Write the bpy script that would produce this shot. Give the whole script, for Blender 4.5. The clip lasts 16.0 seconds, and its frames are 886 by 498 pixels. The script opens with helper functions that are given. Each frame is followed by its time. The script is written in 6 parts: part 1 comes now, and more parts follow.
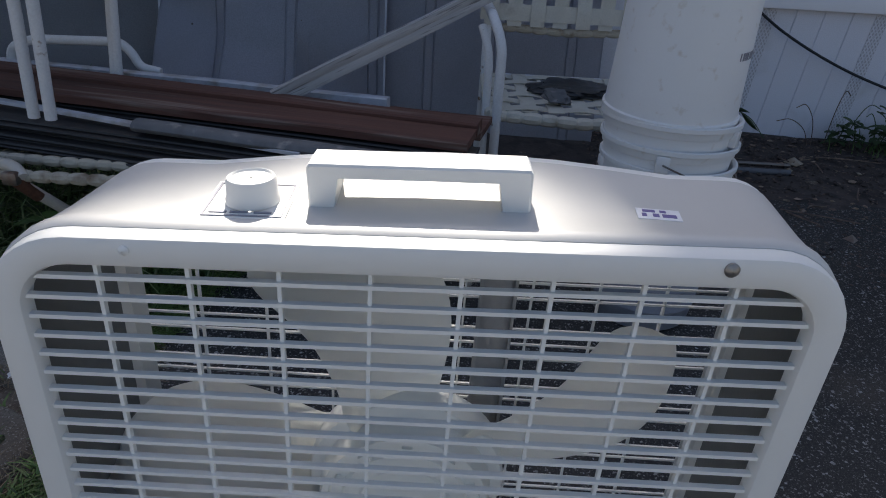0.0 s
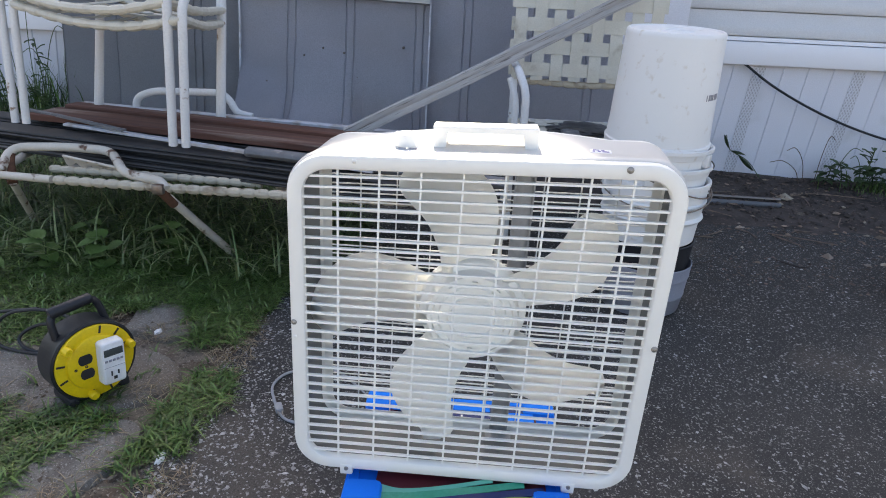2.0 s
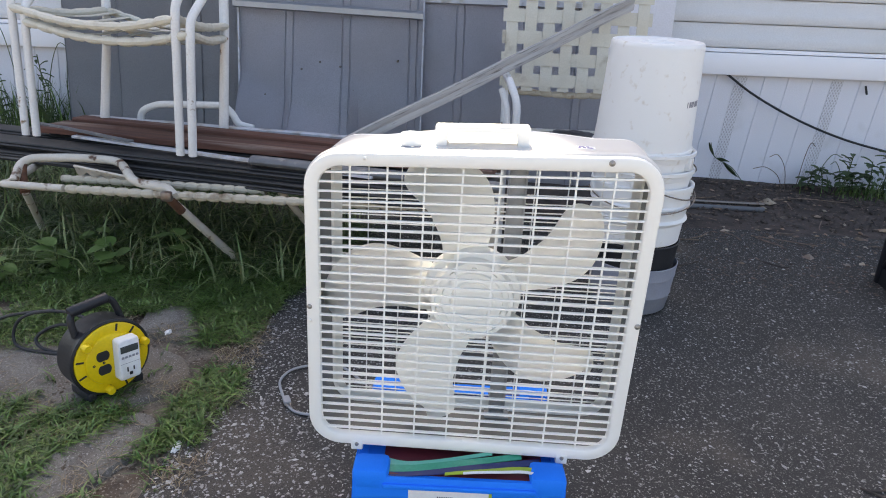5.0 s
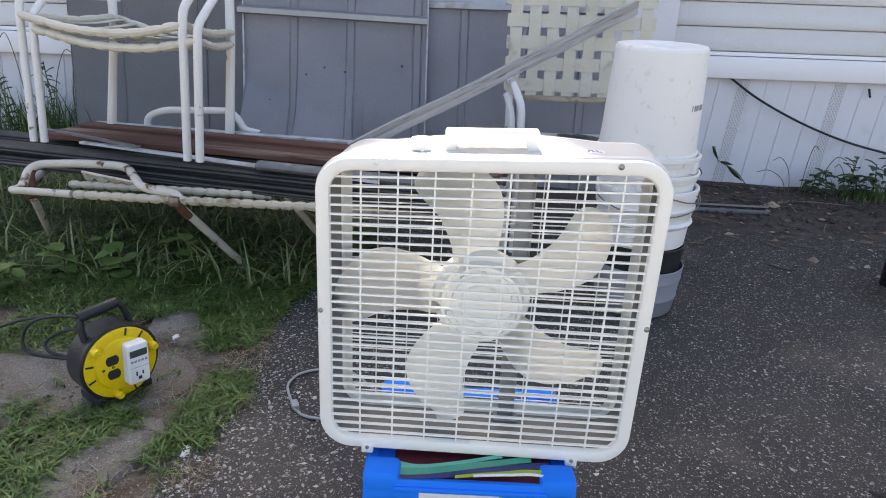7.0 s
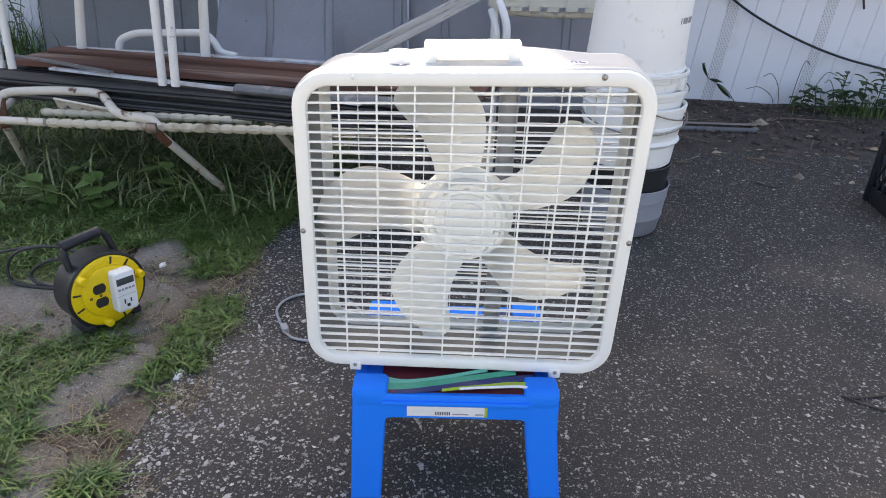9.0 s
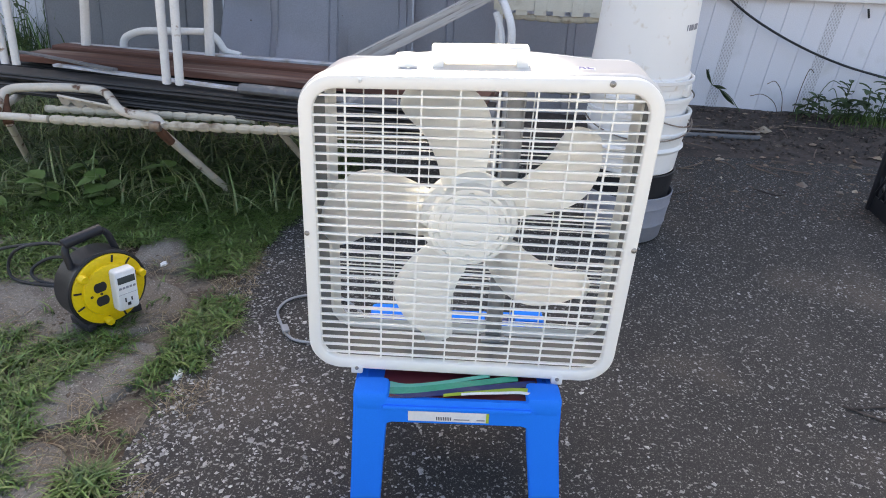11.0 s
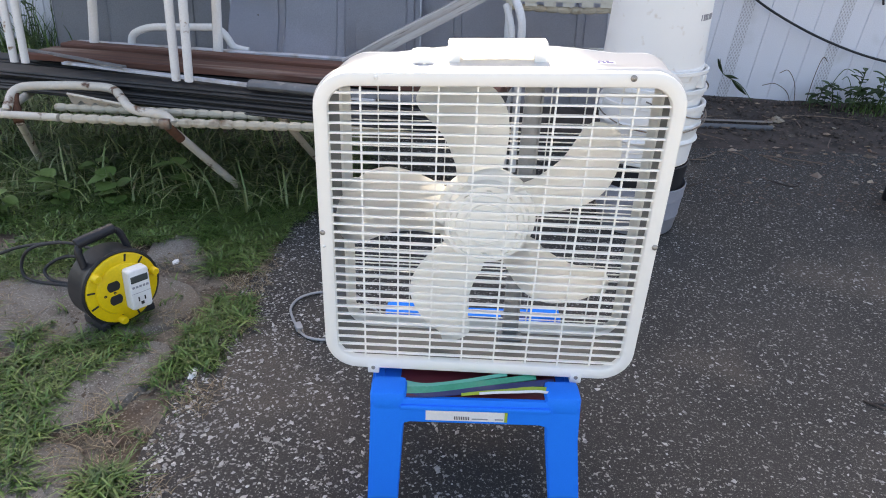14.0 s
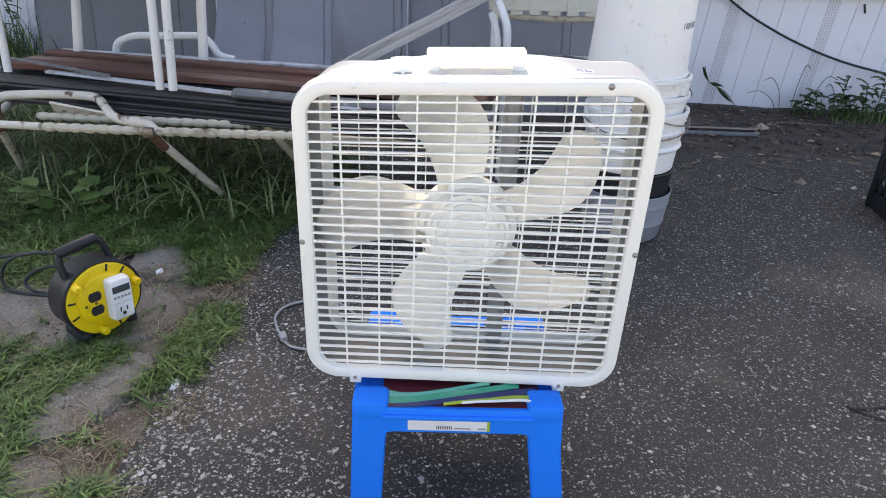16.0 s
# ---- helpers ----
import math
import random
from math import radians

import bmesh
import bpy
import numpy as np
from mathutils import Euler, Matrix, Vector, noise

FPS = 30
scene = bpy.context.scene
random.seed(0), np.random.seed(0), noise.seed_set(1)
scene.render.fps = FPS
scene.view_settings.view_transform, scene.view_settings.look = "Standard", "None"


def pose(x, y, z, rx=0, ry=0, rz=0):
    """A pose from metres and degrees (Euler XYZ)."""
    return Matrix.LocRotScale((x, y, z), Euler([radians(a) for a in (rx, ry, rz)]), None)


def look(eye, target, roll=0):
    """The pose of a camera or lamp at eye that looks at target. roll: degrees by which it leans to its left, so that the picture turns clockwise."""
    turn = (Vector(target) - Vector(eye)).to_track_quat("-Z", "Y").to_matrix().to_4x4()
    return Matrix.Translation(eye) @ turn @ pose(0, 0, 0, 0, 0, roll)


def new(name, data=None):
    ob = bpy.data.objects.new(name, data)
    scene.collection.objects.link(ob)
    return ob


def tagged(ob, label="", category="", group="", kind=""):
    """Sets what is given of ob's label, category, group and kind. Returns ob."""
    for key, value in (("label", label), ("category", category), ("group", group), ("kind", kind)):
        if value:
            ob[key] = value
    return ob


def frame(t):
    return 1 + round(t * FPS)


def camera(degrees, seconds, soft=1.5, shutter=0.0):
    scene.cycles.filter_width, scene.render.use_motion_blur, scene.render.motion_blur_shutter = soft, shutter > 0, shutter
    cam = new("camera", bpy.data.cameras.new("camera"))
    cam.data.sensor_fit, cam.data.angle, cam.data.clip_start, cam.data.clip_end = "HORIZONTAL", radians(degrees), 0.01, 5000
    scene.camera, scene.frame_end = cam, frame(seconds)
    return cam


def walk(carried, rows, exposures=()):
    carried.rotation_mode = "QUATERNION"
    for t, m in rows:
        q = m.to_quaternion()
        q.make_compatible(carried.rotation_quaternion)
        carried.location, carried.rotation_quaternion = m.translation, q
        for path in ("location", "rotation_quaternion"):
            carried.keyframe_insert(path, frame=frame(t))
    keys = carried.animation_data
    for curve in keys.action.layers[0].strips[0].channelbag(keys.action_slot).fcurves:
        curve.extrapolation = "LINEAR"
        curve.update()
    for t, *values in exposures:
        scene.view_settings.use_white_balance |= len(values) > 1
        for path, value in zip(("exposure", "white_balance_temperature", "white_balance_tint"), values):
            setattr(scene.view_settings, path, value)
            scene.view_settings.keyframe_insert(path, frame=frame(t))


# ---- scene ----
cam = camera(68.9, 16.0, soft=1.0)
PATH = [
    (0, (0.01, -0.332, 0.965), (0.044, 1.458, 0.073), 3.4),
    (0.2, (-0.042, -0.41, 0.99), (-0.004, 1.386, 0.112), 0.8),
    (0.5, (-0.044, -0.496, 1.007), (-0.032, 1.326, 0.183), 3.0),
    (0.8, (0.03, -0.585, 1.02), (-0.084, 1.247, 0.227), 1.6),
    (1, (0.057, -0.647, 1.014), (-0.078, 1.182, 0.216), 2.4),
    (1.5, (0.026, -0.717, 1.004), (-0.067, 1.119, 0.217), 3.4),
    (2, (-0.026, -0.808, 0.994), (-0.078, 1.051, 0.258), 2.7),
    (2.5, (-0.029, -0.866, 0.986), (-0.001, 0.997, 0.26), 2.7),
    (3, (-0.031, -0.879, 0.988), (-0.003, 0.983, 0.257), 2.9),
    (3.5, (-0.038, -0.881, 0.991), (-0.049, 0.981, 0.261), 3.1),
    (4, (-0.036, -0.886, 0.992), (-0.058, 0.98, 0.274), 2.6),
    (4.5, (-0.036, -0.903, 0.992), (-0.063, 0.968, 0.287), 2.4),
    (7, (-0.048, -0.916, 0.993), (-0.087, 0.963, 0.31), 2.0),
    (7.5, (-0.053, -0.918, 0.988), (-0.084, 0.948, 0.27), 2.6),
    (8, (-0.05, -0.914, 0.982), (-0.066, 0.914, 0.171), 2.1),
    (8.5, (-0.042, -0.914, 0.978), (-0.038, 0.89, 0.114), 2.1),
    (9, (-0.037, -0.917, 0.977), (-0.036, 0.876, 0.089), 1.3),
    (11.5, (-0.048, -0.907, 0.979), (-0.045, 0.887, 0.097), 2.4),
    (12, (-0.053, -0.903, 0.977), (-0.049, 0.887, 0.085), 2.5),
    (12.5, (-0.058, -0.899, 0.977), (-0.064, 0.887, 0.077), 2.6),
    (13, (-0.063, -0.892, 0.976), (-0.089, 0.888, 0.065), 2.0),
    (13.5, (-0.065, -0.89, 0.978), (-0.095, 0.888, 0.062), 1.7),
    (14, (-0.06, -0.895, 0.981), (-0.08, 0.889, 0.076), 1.4),
    (14.5, (-0.053, -0.894, 0.978), (-0.046, 0.895, 0.085), 1.3),
    (15, (-0.055, -0.885, 0.978), (-0.044, 0.903, 0.081), 2.2),
    (15.5, (-0.051, -0.886, 0.98), (-0.046, 0.905, 0.089), 2.2),
    (16, (-0.044, -0.891, 0.982), (-0.037, 0.903, 0.098), 1.5),
]
EXPOSURES = [(0, 1.12, 6350, 11), (0.5, 1.5, 6600, 11), (1.0, 2.02, 6850, 11), (1.5, 2.37, 7000, 11), (3.5, 2.73, 7250, 11), (4.5, 2.74, 7450, 12), (8.5, 2.74, 7500, 12), (9.0, 2.83, 7500, 12), (11.5, 2.9, 7550, 12), (16, 2.9, 7550, 12)]
walk(cam, [(t, look(eye, target, roll)) for t, eye, target, roll in PATH], EXPOSURES)

# ---- light ----
SUN_AZ, SUN_EL = radians(-8), radians(46)
world = bpy.data.worlds.new("sky")
scene.world = world
world.use_nodes = True
wn = world.node_tree
sky = wn.nodes.new("ShaderNodeTexSky")
sky.sky_type, sky.sun_disc, sky.sun_elevation, sky.sun_rotation = "NISHITA", False, SUN_EL, SUN_AZ
sky.air_density, sky.dust_density = 1.0, 3.5
wn.links.new(sky.outputs[0], wn.nodes["Background"].inputs[0])
wn.nodes["Background"].inputs[1].default_value = 0.07
sun = new("sun", bpy.data.lights.new("sun", "SUN"))
sun.data.energy, sun.data.angle, sun.data.color = 5.0, radians(0.5), (1, 0.93, 0.82)
sun.matrix_world = look((math.sin(SUN_AZ) * math.cos(SUN_EL), math.cos(SUN_AZ) * math.cos(SUN_EL), math.sin(SUN_EL)), (0, 0, 0))

# ---- materials ----


def mat(name, base, rough=0.6, metal=0.0, other=None, scale=8.0, amount=0.5, fine=180.0, bump=0.15, sheen=0.0, dirt=None, dirt_scale=3.0, dirt_from=0.55, dirt_to=0.75, vary=0.0, through_light=0.0, grain=None, speck=1.0, island=0.0):
    """Two scales of noise between base and other, an optional dirt colour in blots, fine bump."""
    m = bpy.data.materials.new(name)
    m.use_nodes = True
    t = m.node_tree
    n, l = t.nodes, t.links
    b = n["Principled BSDF"]
    b.inputs["Roughness"].default_value, b.inputs["Metallic"].default_value = rough, metal
    geo = n.new("ShaderNodeNewGeometry")
    other = other or tuple(c * 0.8 for c in base)

    where = geo.outputs["Position"]
    if grain:
        # squeeze the pattern's change along the grain
        g = Vector(grain).normalized()
        dot = n.new("ShaderNodeVectorMath")
        dot.operation, dot.inputs[1].default_value = "DOT_PRODUCT", g
        l.new(where, dot.inputs[0])
        sc_ = n.new("ShaderNodeVectorMath")
        sc_.operation, sc_.inputs[0].default_value = "SCALE", g * -0.94
        l.new(dot.outputs["Value"], sc_.inputs["Scale"])
        add = n.new("ShaderNodeVectorMath")
        l.new(where, add.inputs[0])
        l.new(sc_.outputs[0], add.inputs[1])
        where = add.outputs[0]

    def nz(sc, detail=4.0):
        x = n.new("ShaderNodeTexNoise")
        x.inputs["Scale"].default_value, x.inputs["Detail"].default_value = sc, detail
        l.new(where, x.inputs["Vector"])
        return x

    def mix(f, a, c):
        x = n.new("ShaderNodeMix")
        x.data_type = "RGBA"
        if isinstance(f, bpy.types.NodeSocket):
            l.new(f, x.inputs[0])
        else:
            x.inputs[0].default_value = f
        for k, v in ((6, a), (7, c)):
            if isinstance(v, bpy.types.NodeSocket):
                l.new(v, x.inputs[k])
            else:
                x.inputs[k].default_value = (*v, 1)
        return x.outputs[2]

    def ramp(src, lo, hi):
        x = n.new("ShaderNodeMapRange")
        x.inputs[1].default_value, x.inputs[2].default_value = lo, hi
        l.new(src, x.inputs[0])
        return x.outputs[0]

    big, small = nz(scale), nz(fine, 3)
    f = n.new("ShaderNodeMath")
    f.operation = "MULTIPLY"
    f.inputs[1].default_value = amount
    l.new(ramp(big.outputs[0], 0.35, 0.65), f.inputs[0])
    col = mix(f.outputs[0], base, other)
    col = mix(ramp(small.outputs[0], 0.3, 0.9), col, tuple(c * (1 - 0.18 * speck) for c in base))
    if dirt:
        col = mix(ramp(nz(dirt_scale, 8).outputs[0], dirt_from, dirt_to), col, dirt)
    if vary:
        oi = n.new("ShaderNodeObjectInfo")
        hs = n.new("ShaderNodeHueSaturation")
        mr = n.new("ShaderNodeMapRange")
        mr.inputs[3].default_value, mr.inputs[4].default_value = 1 - vary, 1 + vary
        l.new(oi.outputs["Random"], mr.inputs[0])
        l.new(mr.outputs[0], hs.inputs["Value"])
        l.new(col, hs.inputs["Color"])
        col = hs.outputs[0]
    if island:
        hs = n.new("ShaderNodeHueSaturation")
        for lo, hi, sock, k in ((1 - island, 1 + island, "Value", 1.0), (0.485, 0.515, "Hue", 7.31)):
            mm = n.new("ShaderNodeMath")
            mm.operation, mm.inputs[1].default_value = "MULTIPLY", k
            l.new(geo.outputs["Random Per Island"], mm.inputs[0])
            fr = n.new("ShaderNodeMath")
            fr.operation = "FRACT"
            l.new(mm.outputs[0], fr.inputs[0])
            mr = n.new("ShaderNodeMapRange")
            mr.inputs[3].default_value, mr.inputs[4].default_value = lo, hi
            l.new(fr.outputs[0], mr.inputs[0])
            l.new(mr.outputs[0], hs.inputs[sock])
        l.new(col, hs.inputs["Color"])
        col = hs.outputs[0]
    l.new(col, b.inputs["Base Color"])
    bp = n.new("ShaderNodeBump")
    bp.inputs["Strength"].default_value, bp.inputs["Distance"].default_value = bump, 0.002
    l.new(small.outputs[0], bp.inputs["Height"])
    l.new(bp.outputs[0], b.inputs["Normal"])
    if through_light:
        tr = n.new("ShaderNodeBsdfTranslucent")
        l.new(col, tr.inputs["Color"])
        ms = n.new("ShaderNodeMixShader")
        ms.inputs[0].default_value = through_light
        l.new(b.outputs[0], ms.inputs[1])
        l.new(tr.outputs[0], ms.inputs[2])
        l.new(ms.outputs[0], n["Material Output"].inputs[0])
    return m


WHITE_PLASTIC = mat("white_plastic", (0.83, 0.825, 0.795), 0.38, other=(0.79, 0.78, 0.745), scale=6, bump=0.03, dirt=(0.55, 0.48, 0.38), dirt_scale=9, dirt_from=0.68, dirt_to=0.95, through_light=0.04, speck=0.1)
LINER = mat("dark_grey_liner", (0.165, 0.168, 0.163), 0.5, 0.1, other=(0.13, 0.133, 0.128), scale=12, speck=0.6, dirt=(0.12, 0.10, 0.08), dirt_scale=30, dirt_from=0.66, dirt_to=0.75)
WHITE_SHELL = mat("dull_white", (0.56, 0.553, 0.535), 0.36, other=(0.50, 0.488, 0.462), scale=5, bump=0.02, speck=0.15, dirt=(0.45, 0.33, 0.22), dirt_scale=14, dirt_from=0.70, dirt_to=0.80)
BLADE = mat("blade_plastic", (0.95, 0.955, 0.92), 0.4, other=(0.94, 0.945, 0.905), scale=5, bump=0.03, through_light=0.06, speck=0.1)
SLAT = mat("slat_plastic", (0.85, 0.85, 0.82), 0.45, other=(0.79, 0.785, 0.755), scale=9, bump=0.02, speck=0.2, dirt=(0.5, 0.44, 0.36), dirt_scale=20, dirt_from=0.70, dirt_to=0.95)
STRAP = mat("zinc_strap", (0.33, 0.335, 0.345), 0.5, 0.2, other=(0.26, 0.265, 0.275), scale=20)
SCREW = mat("screw_steel", (0.35, 0.33, 0.31), 0.4, 0.8)
PAPER = mat("paper", (0.8, 0.8, 0.8), 0.7)
STICKER = mat("white_sticker", (0.90, 0.90, 0.92), 0.5)
PURPLE_INK = mat("purple_ink", (0.16, 0.13, 0.34), 0.6)
INK = mat("ink", (0.05, 0.05, 0.07), 0.7)
PLATE_INK = mat("grey_ink", (0.30, 0.30, 0.34), 0.6)
BLUE_PLASTIC = mat("blue_plastic", (0.0, 0.20, 0.86), 0.5, other=(0.0, 0.215, 0.90), scale=10, bump=0.12, fine=420, speck=0.3)
BLUE_PLASTIC.node_tree.nodes["Principled BSDF"].inputs["Specular IOR Level"].default_value = 0.1
# near-black for the sockets and for shade painted in place of open slots
SHADOW_BLACK = mat("socket_shade_black", (0.02, 0.02, 0.022), 0.5)
BLACK_PLASTIC = mat("black_plastic", (0.018, 0.019, 0.023), 0.42, other=(0.028, 0.029, 0.034), scale=15)
BLACK_PLASTIC.node_tree.nodes["Principled BSDF"].inputs["Specular IOR Level"].default_value = 0.35
YELLOW = mat("yellow_plastic", (0.82, 0.58, 0.01), 0.38, other=(0.75, 0.50, 0.01), scale=12)
SCREEN = mat("grey_lcd", (0.07, 0.08, 0.08), 0.15)
BUCKET = mat("bucket_plastic", (0.84, 0.84, 0.84), 0.4, other=(0.78, 0.775, 0.77), scale=6, bump=0.05, speck=0.2, dirt=(0.58, 0.51, 0.42), dirt_scale=34, dirt_from=0.62, dirt_to=0.84, through_light=0.08)
BUCKET_BLUE = mat("clear_bucket_plastic", (0.34, 0.35, 0.41), 0.4, other=(0.26, 0.28, 0.34), scale=6, dirt=(0.3, 0.28, 0.25), dirt_scale=6, through_light=0.2)
STEEL = mat("steel_wire", (0.25, 0.22, 0.2), 0.45, 0.9, dirt=(0.16, 0.06, 0.02), dirt_scale=20)
TUBE_WHITE = mat("white_painted_tube", (0.72, 0.72, 0.73), 0.45, other=(0.64, 0.65, 0.67), scale=9, dirt=(0.2, 0.12, 0.07), dirt_scale=22, dirt_from=0.66, dirt_to=0.72)
TUBE_RUST = mat("rusty_white_tube", (0.60, 0.56, 0.50), 0.55, other=(0.47, 0.41, 0.33), scale=12, amount=0.8, dirt=(0.10, 0.045, 0.022), dirt_scale=24, dirt_from=0.58, dirt_to=0.66)
RUST = mat("flaking_rust", (0.085, 0.036, 0.02), 0.85, other=(0.15, 0.065, 0.035), scale=40, amount=1.0, bump=0.8, fine=120, dirt=(0.5, 0.46, 0.40), dirt_scale=30, dirt_from=0.66, dirt_to=0.72)
VINYL = mat("cream_vinyl_strap", (0.60, 0.575, 0.50), 0.5, other=(0.52, 0.47, 0.38), scale=10, dirt=(0.25, 0.2, 0.14), dirt_scale=12, dirt_from=0.6, dirt_to=0.8)
VINYL_OLD = mat("weathered_vinyl_strap", (0.50, 0.45, 0.36), 0.6, other=(0.40, 0.34, 0.26), scale=14, dirt=(0.14, 0.09, 0.05), dirt_scale=16, dirt_from=0.58, dirt_to=0.75)
DULL_METAL = mat("dull_sheet_metal", (0.28, 0.285, 0.31), 0.5, 0.0, other=(0.36, 0.365, 0.395), scale=2.2, amount=0.8, bump=0.05, dirt=(0.22, 0.22, 0.235), dirt_scale=3.5, dirt_from=0.58, dirt_to=0.8)
GREY_METAL = mat("grey_sheet_metal", (0.44, 0.44, 0.495), 0.42, 0.0, other=(0.57, 0.57, 0.635), scale=2.2, amount=0.8, bump=0.05, dirt=(0.36, 0.36, 0.40), dirt_scale=2.5, dirt_from=0.6, dirt_to=0.9)
RAIL_METAL = mat("galvanised_rail", (0.36, 0.38, 0.42), 0.4, 0.5, scale=12)
SIDING = mat("white_vinyl_siding", (0.68, 0.685, 0.71), 0.5, other=(0.63, 0.635, 0.66), scale=1.5, bump=0.05, dirt=(0.55, 0.55, 0.54), dirt_scale=2, dirt_from=0.55, dirt_to=0.9)
TRIM = mat("white_trim_board", (0.82, 0.825, 0.875), 0.45, other=(0.79, 0.795, 0.845), scale=1.5, bump=0.04, speck=0.3, dirt=(0.62, 0.62, 0.64), dirt_scale=3, dirt_from=0.6, dirt_to=0.95)
SKIRT = mat("pale_skirting", (0.72, 0.725, 0.795), 0.5, other=(0.66, 0.665, 0.735), scale=2, bump=0.05, dirt=(0.42, 0.42, 0.42), dirt_scale=4, dirt_from=0.58, dirt_to=0.9)
OLD_WOOD = mat("weathered_board", (0.46, 0.45, 0.45), 0.85, other=(0.30, 0.29, 0.285), scale=60, amount=1.0, bump=0.8, fine=300, grain=(1.165, 0.52, 0.555), dirt=(0.15, 0.14, 0.135), dirt_scale=170, dirt_from=0.55, dirt_to=0.72)
BROWN_WOOD = mat("brown_painted_board", (0.135, 0.055, 0.038), 0.8, other=(0.06, 0.026, 0.02), scale=28, amount=1.0, bump=0.5, grain=(1.88, -0.4, 0), dirt=(0.25, 0.195, 0.16), dirt_scale=24, dirt_from=0.56, dirt_to=0.70)
DARK_STRIP = mat("black_vinyl_strip", (0.020, 0.020, 0.022), 0.6, other=(0.036, 0.035, 0.035), scale=25, amount=1.0, bump=0.3, grain=(2.6, -0.65, 0), dirt=(0.075, 0.07, 0.065), dirt_scale=30, dirt_from=0.6, dirt_to=0.75, vary=0.35)
GREY_STRIP = mat("grey_pipe", (0.15, 0.157, 0.17), 0.6, other=(0.09, 0.093, 0.10), scale=16, amount=1.0, dirt=(0.26, 0.25, 0.24), dirt_scale=22, dirt_from=0.58, dirt_to=0.7)
GREY_PIPE = mat("dull_pipe", (0.13, 0.135, 0.15), 0.6, other=(0.09, 0.09, 0.10), scale=20, dirt=(0.07, 0.055, 0.05), dirt_scale=20)
WHITE_STRIP = mat("white_metal_strip", (0.52, 0.54, 0.60), 0.5, scale=8, dirt=(0.27, 0.24, 0.21), dirt_scale=14, dirt_from=0.52, dirt_to=0.72)
CONCRETE = mat("stepping_slab", (0.19, 0.177, 0.158), 0.9, other=(0.155, 0.14, 0.122), scale=7, amount=0.9, bump=0.6, fine=140, dirt=(0.125, 0.10, 0.075), dirt_scale=6, dirt_from=0.48, dirt_to=0.7, speck=2.6)
# pale concrete of the added paving that bounces light, out of view
BOUNCE_CONCRETE = mat("bounce_concrete", (0.27, 0.265, 0.255), 0.85, other=(0.23, 0.225, 0.215), scale=3, amount=0.8, bump=0.5, fine=140, dirt=(0.18, 0.17, 0.155), dirt_scale=2.5, dirt_from=0.55, dirt_to=0.8)
MULCH = mat("dark_mulch", (0.062, 0.048, 0.042), 0.95, other=(0.10, 0.08, 0.07), scale=9, amount=0.9, bump=1.0, fine=70, dirt=(0.03, 0.024, 0.022), dirt_scale=12, dirt_from=0.5, dirt_to=0.7)
SOIL = mat("bare_soil", (0.165, 0.135, 0.105), 0.95, other=(0.20, 0.17, 0.14), scale=6, amount=0.9, bump=0.9, fine=110, dirt=(0.09, 0.065, 0.048), dirt_scale=9, dirt_from=0.47, dirt_to=0.66, speck=2.6)
PEBBLE = mat("pale_aggregate", (0.40, 0.39, 0.38), 0.8, other=(0.20, 0.195, 0.19), scale=60, amount=1.0, island=0.35)
PALE_STONE = mat("pale_stone", (0.46, 0.45, 0.43), 0.8, other=(0.22, 0.21, 0.20), scale=50, amount=1.0, island=0.3)
LEAF_DRY = mat("dry_leaf", (0.07, 0.05, 0.04), 0.8, other=(0.17, 0.12, 0.09), scale=45, amount=1.0, island=0.6)
LEAF_PALE = mat("pale_dry_leaf", (0.16, 0.13, 0.10), 0.8, other=(0.33, 0.30, 0.26), scale=45, amount=1.0)
LEAF_CURL = mat("curled_leaf", (0.38, 0.33, 0.27), 0.75, other=(0.24, 0.15, 0.10), scale=30, amount=1.0, island=0.4)
LEAF_FALLEN = mat("fallen_leaf", (0.20, 0.13, 0.085), 0.75, other=(0.32, 0.25, 0.19), scale=30, amount=1.0, island=0.55)
LEAF_DARK = mat("weed_leaf", (0.06, 0.10, 0.042), 0.55, other=(0.10, 0.145, 0.065), scale=15, amount=1.0, through_light=0.25)
BROAD_LEAF = mat("broad_leaf", (0.12, 0.21, 0.055), 0.5, other=(0.19, 0.27, 0.085), scale=18, amount=1.0, through_light=0.25)
GRASS_LONG = mat("long_grass", (0.16, 0.225, 0.085), 0.45, other=(0.27, 0.30, 0.15), scale=9, amount=1.0, fine=60, dirt=(0.30, 0.26, 0.15), dirt_scale=25, dirt_from=0.58, dirt_to=0.72, through_light=0.25, island=0.65)
GRASS = mat("grass", (0.070, 0.136, 0.031), 0.42, other=(0.145, 0.212, 0.066), scale=9, amount=1.0, fine=60, dirt=(0.18, 0.16, 0.07), dirt_scale=25, dirt_from=0.66, dirt_to=0.8, through_light=0.22, island=0.65)
STRAW = mat("dry_straw", (0.20, 0.155, 0.095), 0.8, other=(0.27, 0.22, 0.15), scale=20, amount=1.0, island=0.45)
GREY_CORD = mat("grey_cord", (0.30, 0.31, 0.33), 0.5)
GREEN = mat("teal_print", (0.03, 0.33, 0.2), 0.35, other=(0.05, 0.38, 0.28), scale=14)
TEAL_LIGHT = mat("light_teal_print", (0.12, 0.48, 0.36), 0.35)
NAVY = mat("navy_print", (0.015, 0.03, 0.14), 0.35)
LIME = mat("lime_print", (0.38, 0.50, 0.05), 0.35)
MAROON = mat("maroon_print", (0.12, 0.02, 0.03), 0.35)
DARK_BAG = mat("black_plastic_sheet", (0.03, 0.032, 0.036), 0.35, scale=20, bump=0.5, fine=60)


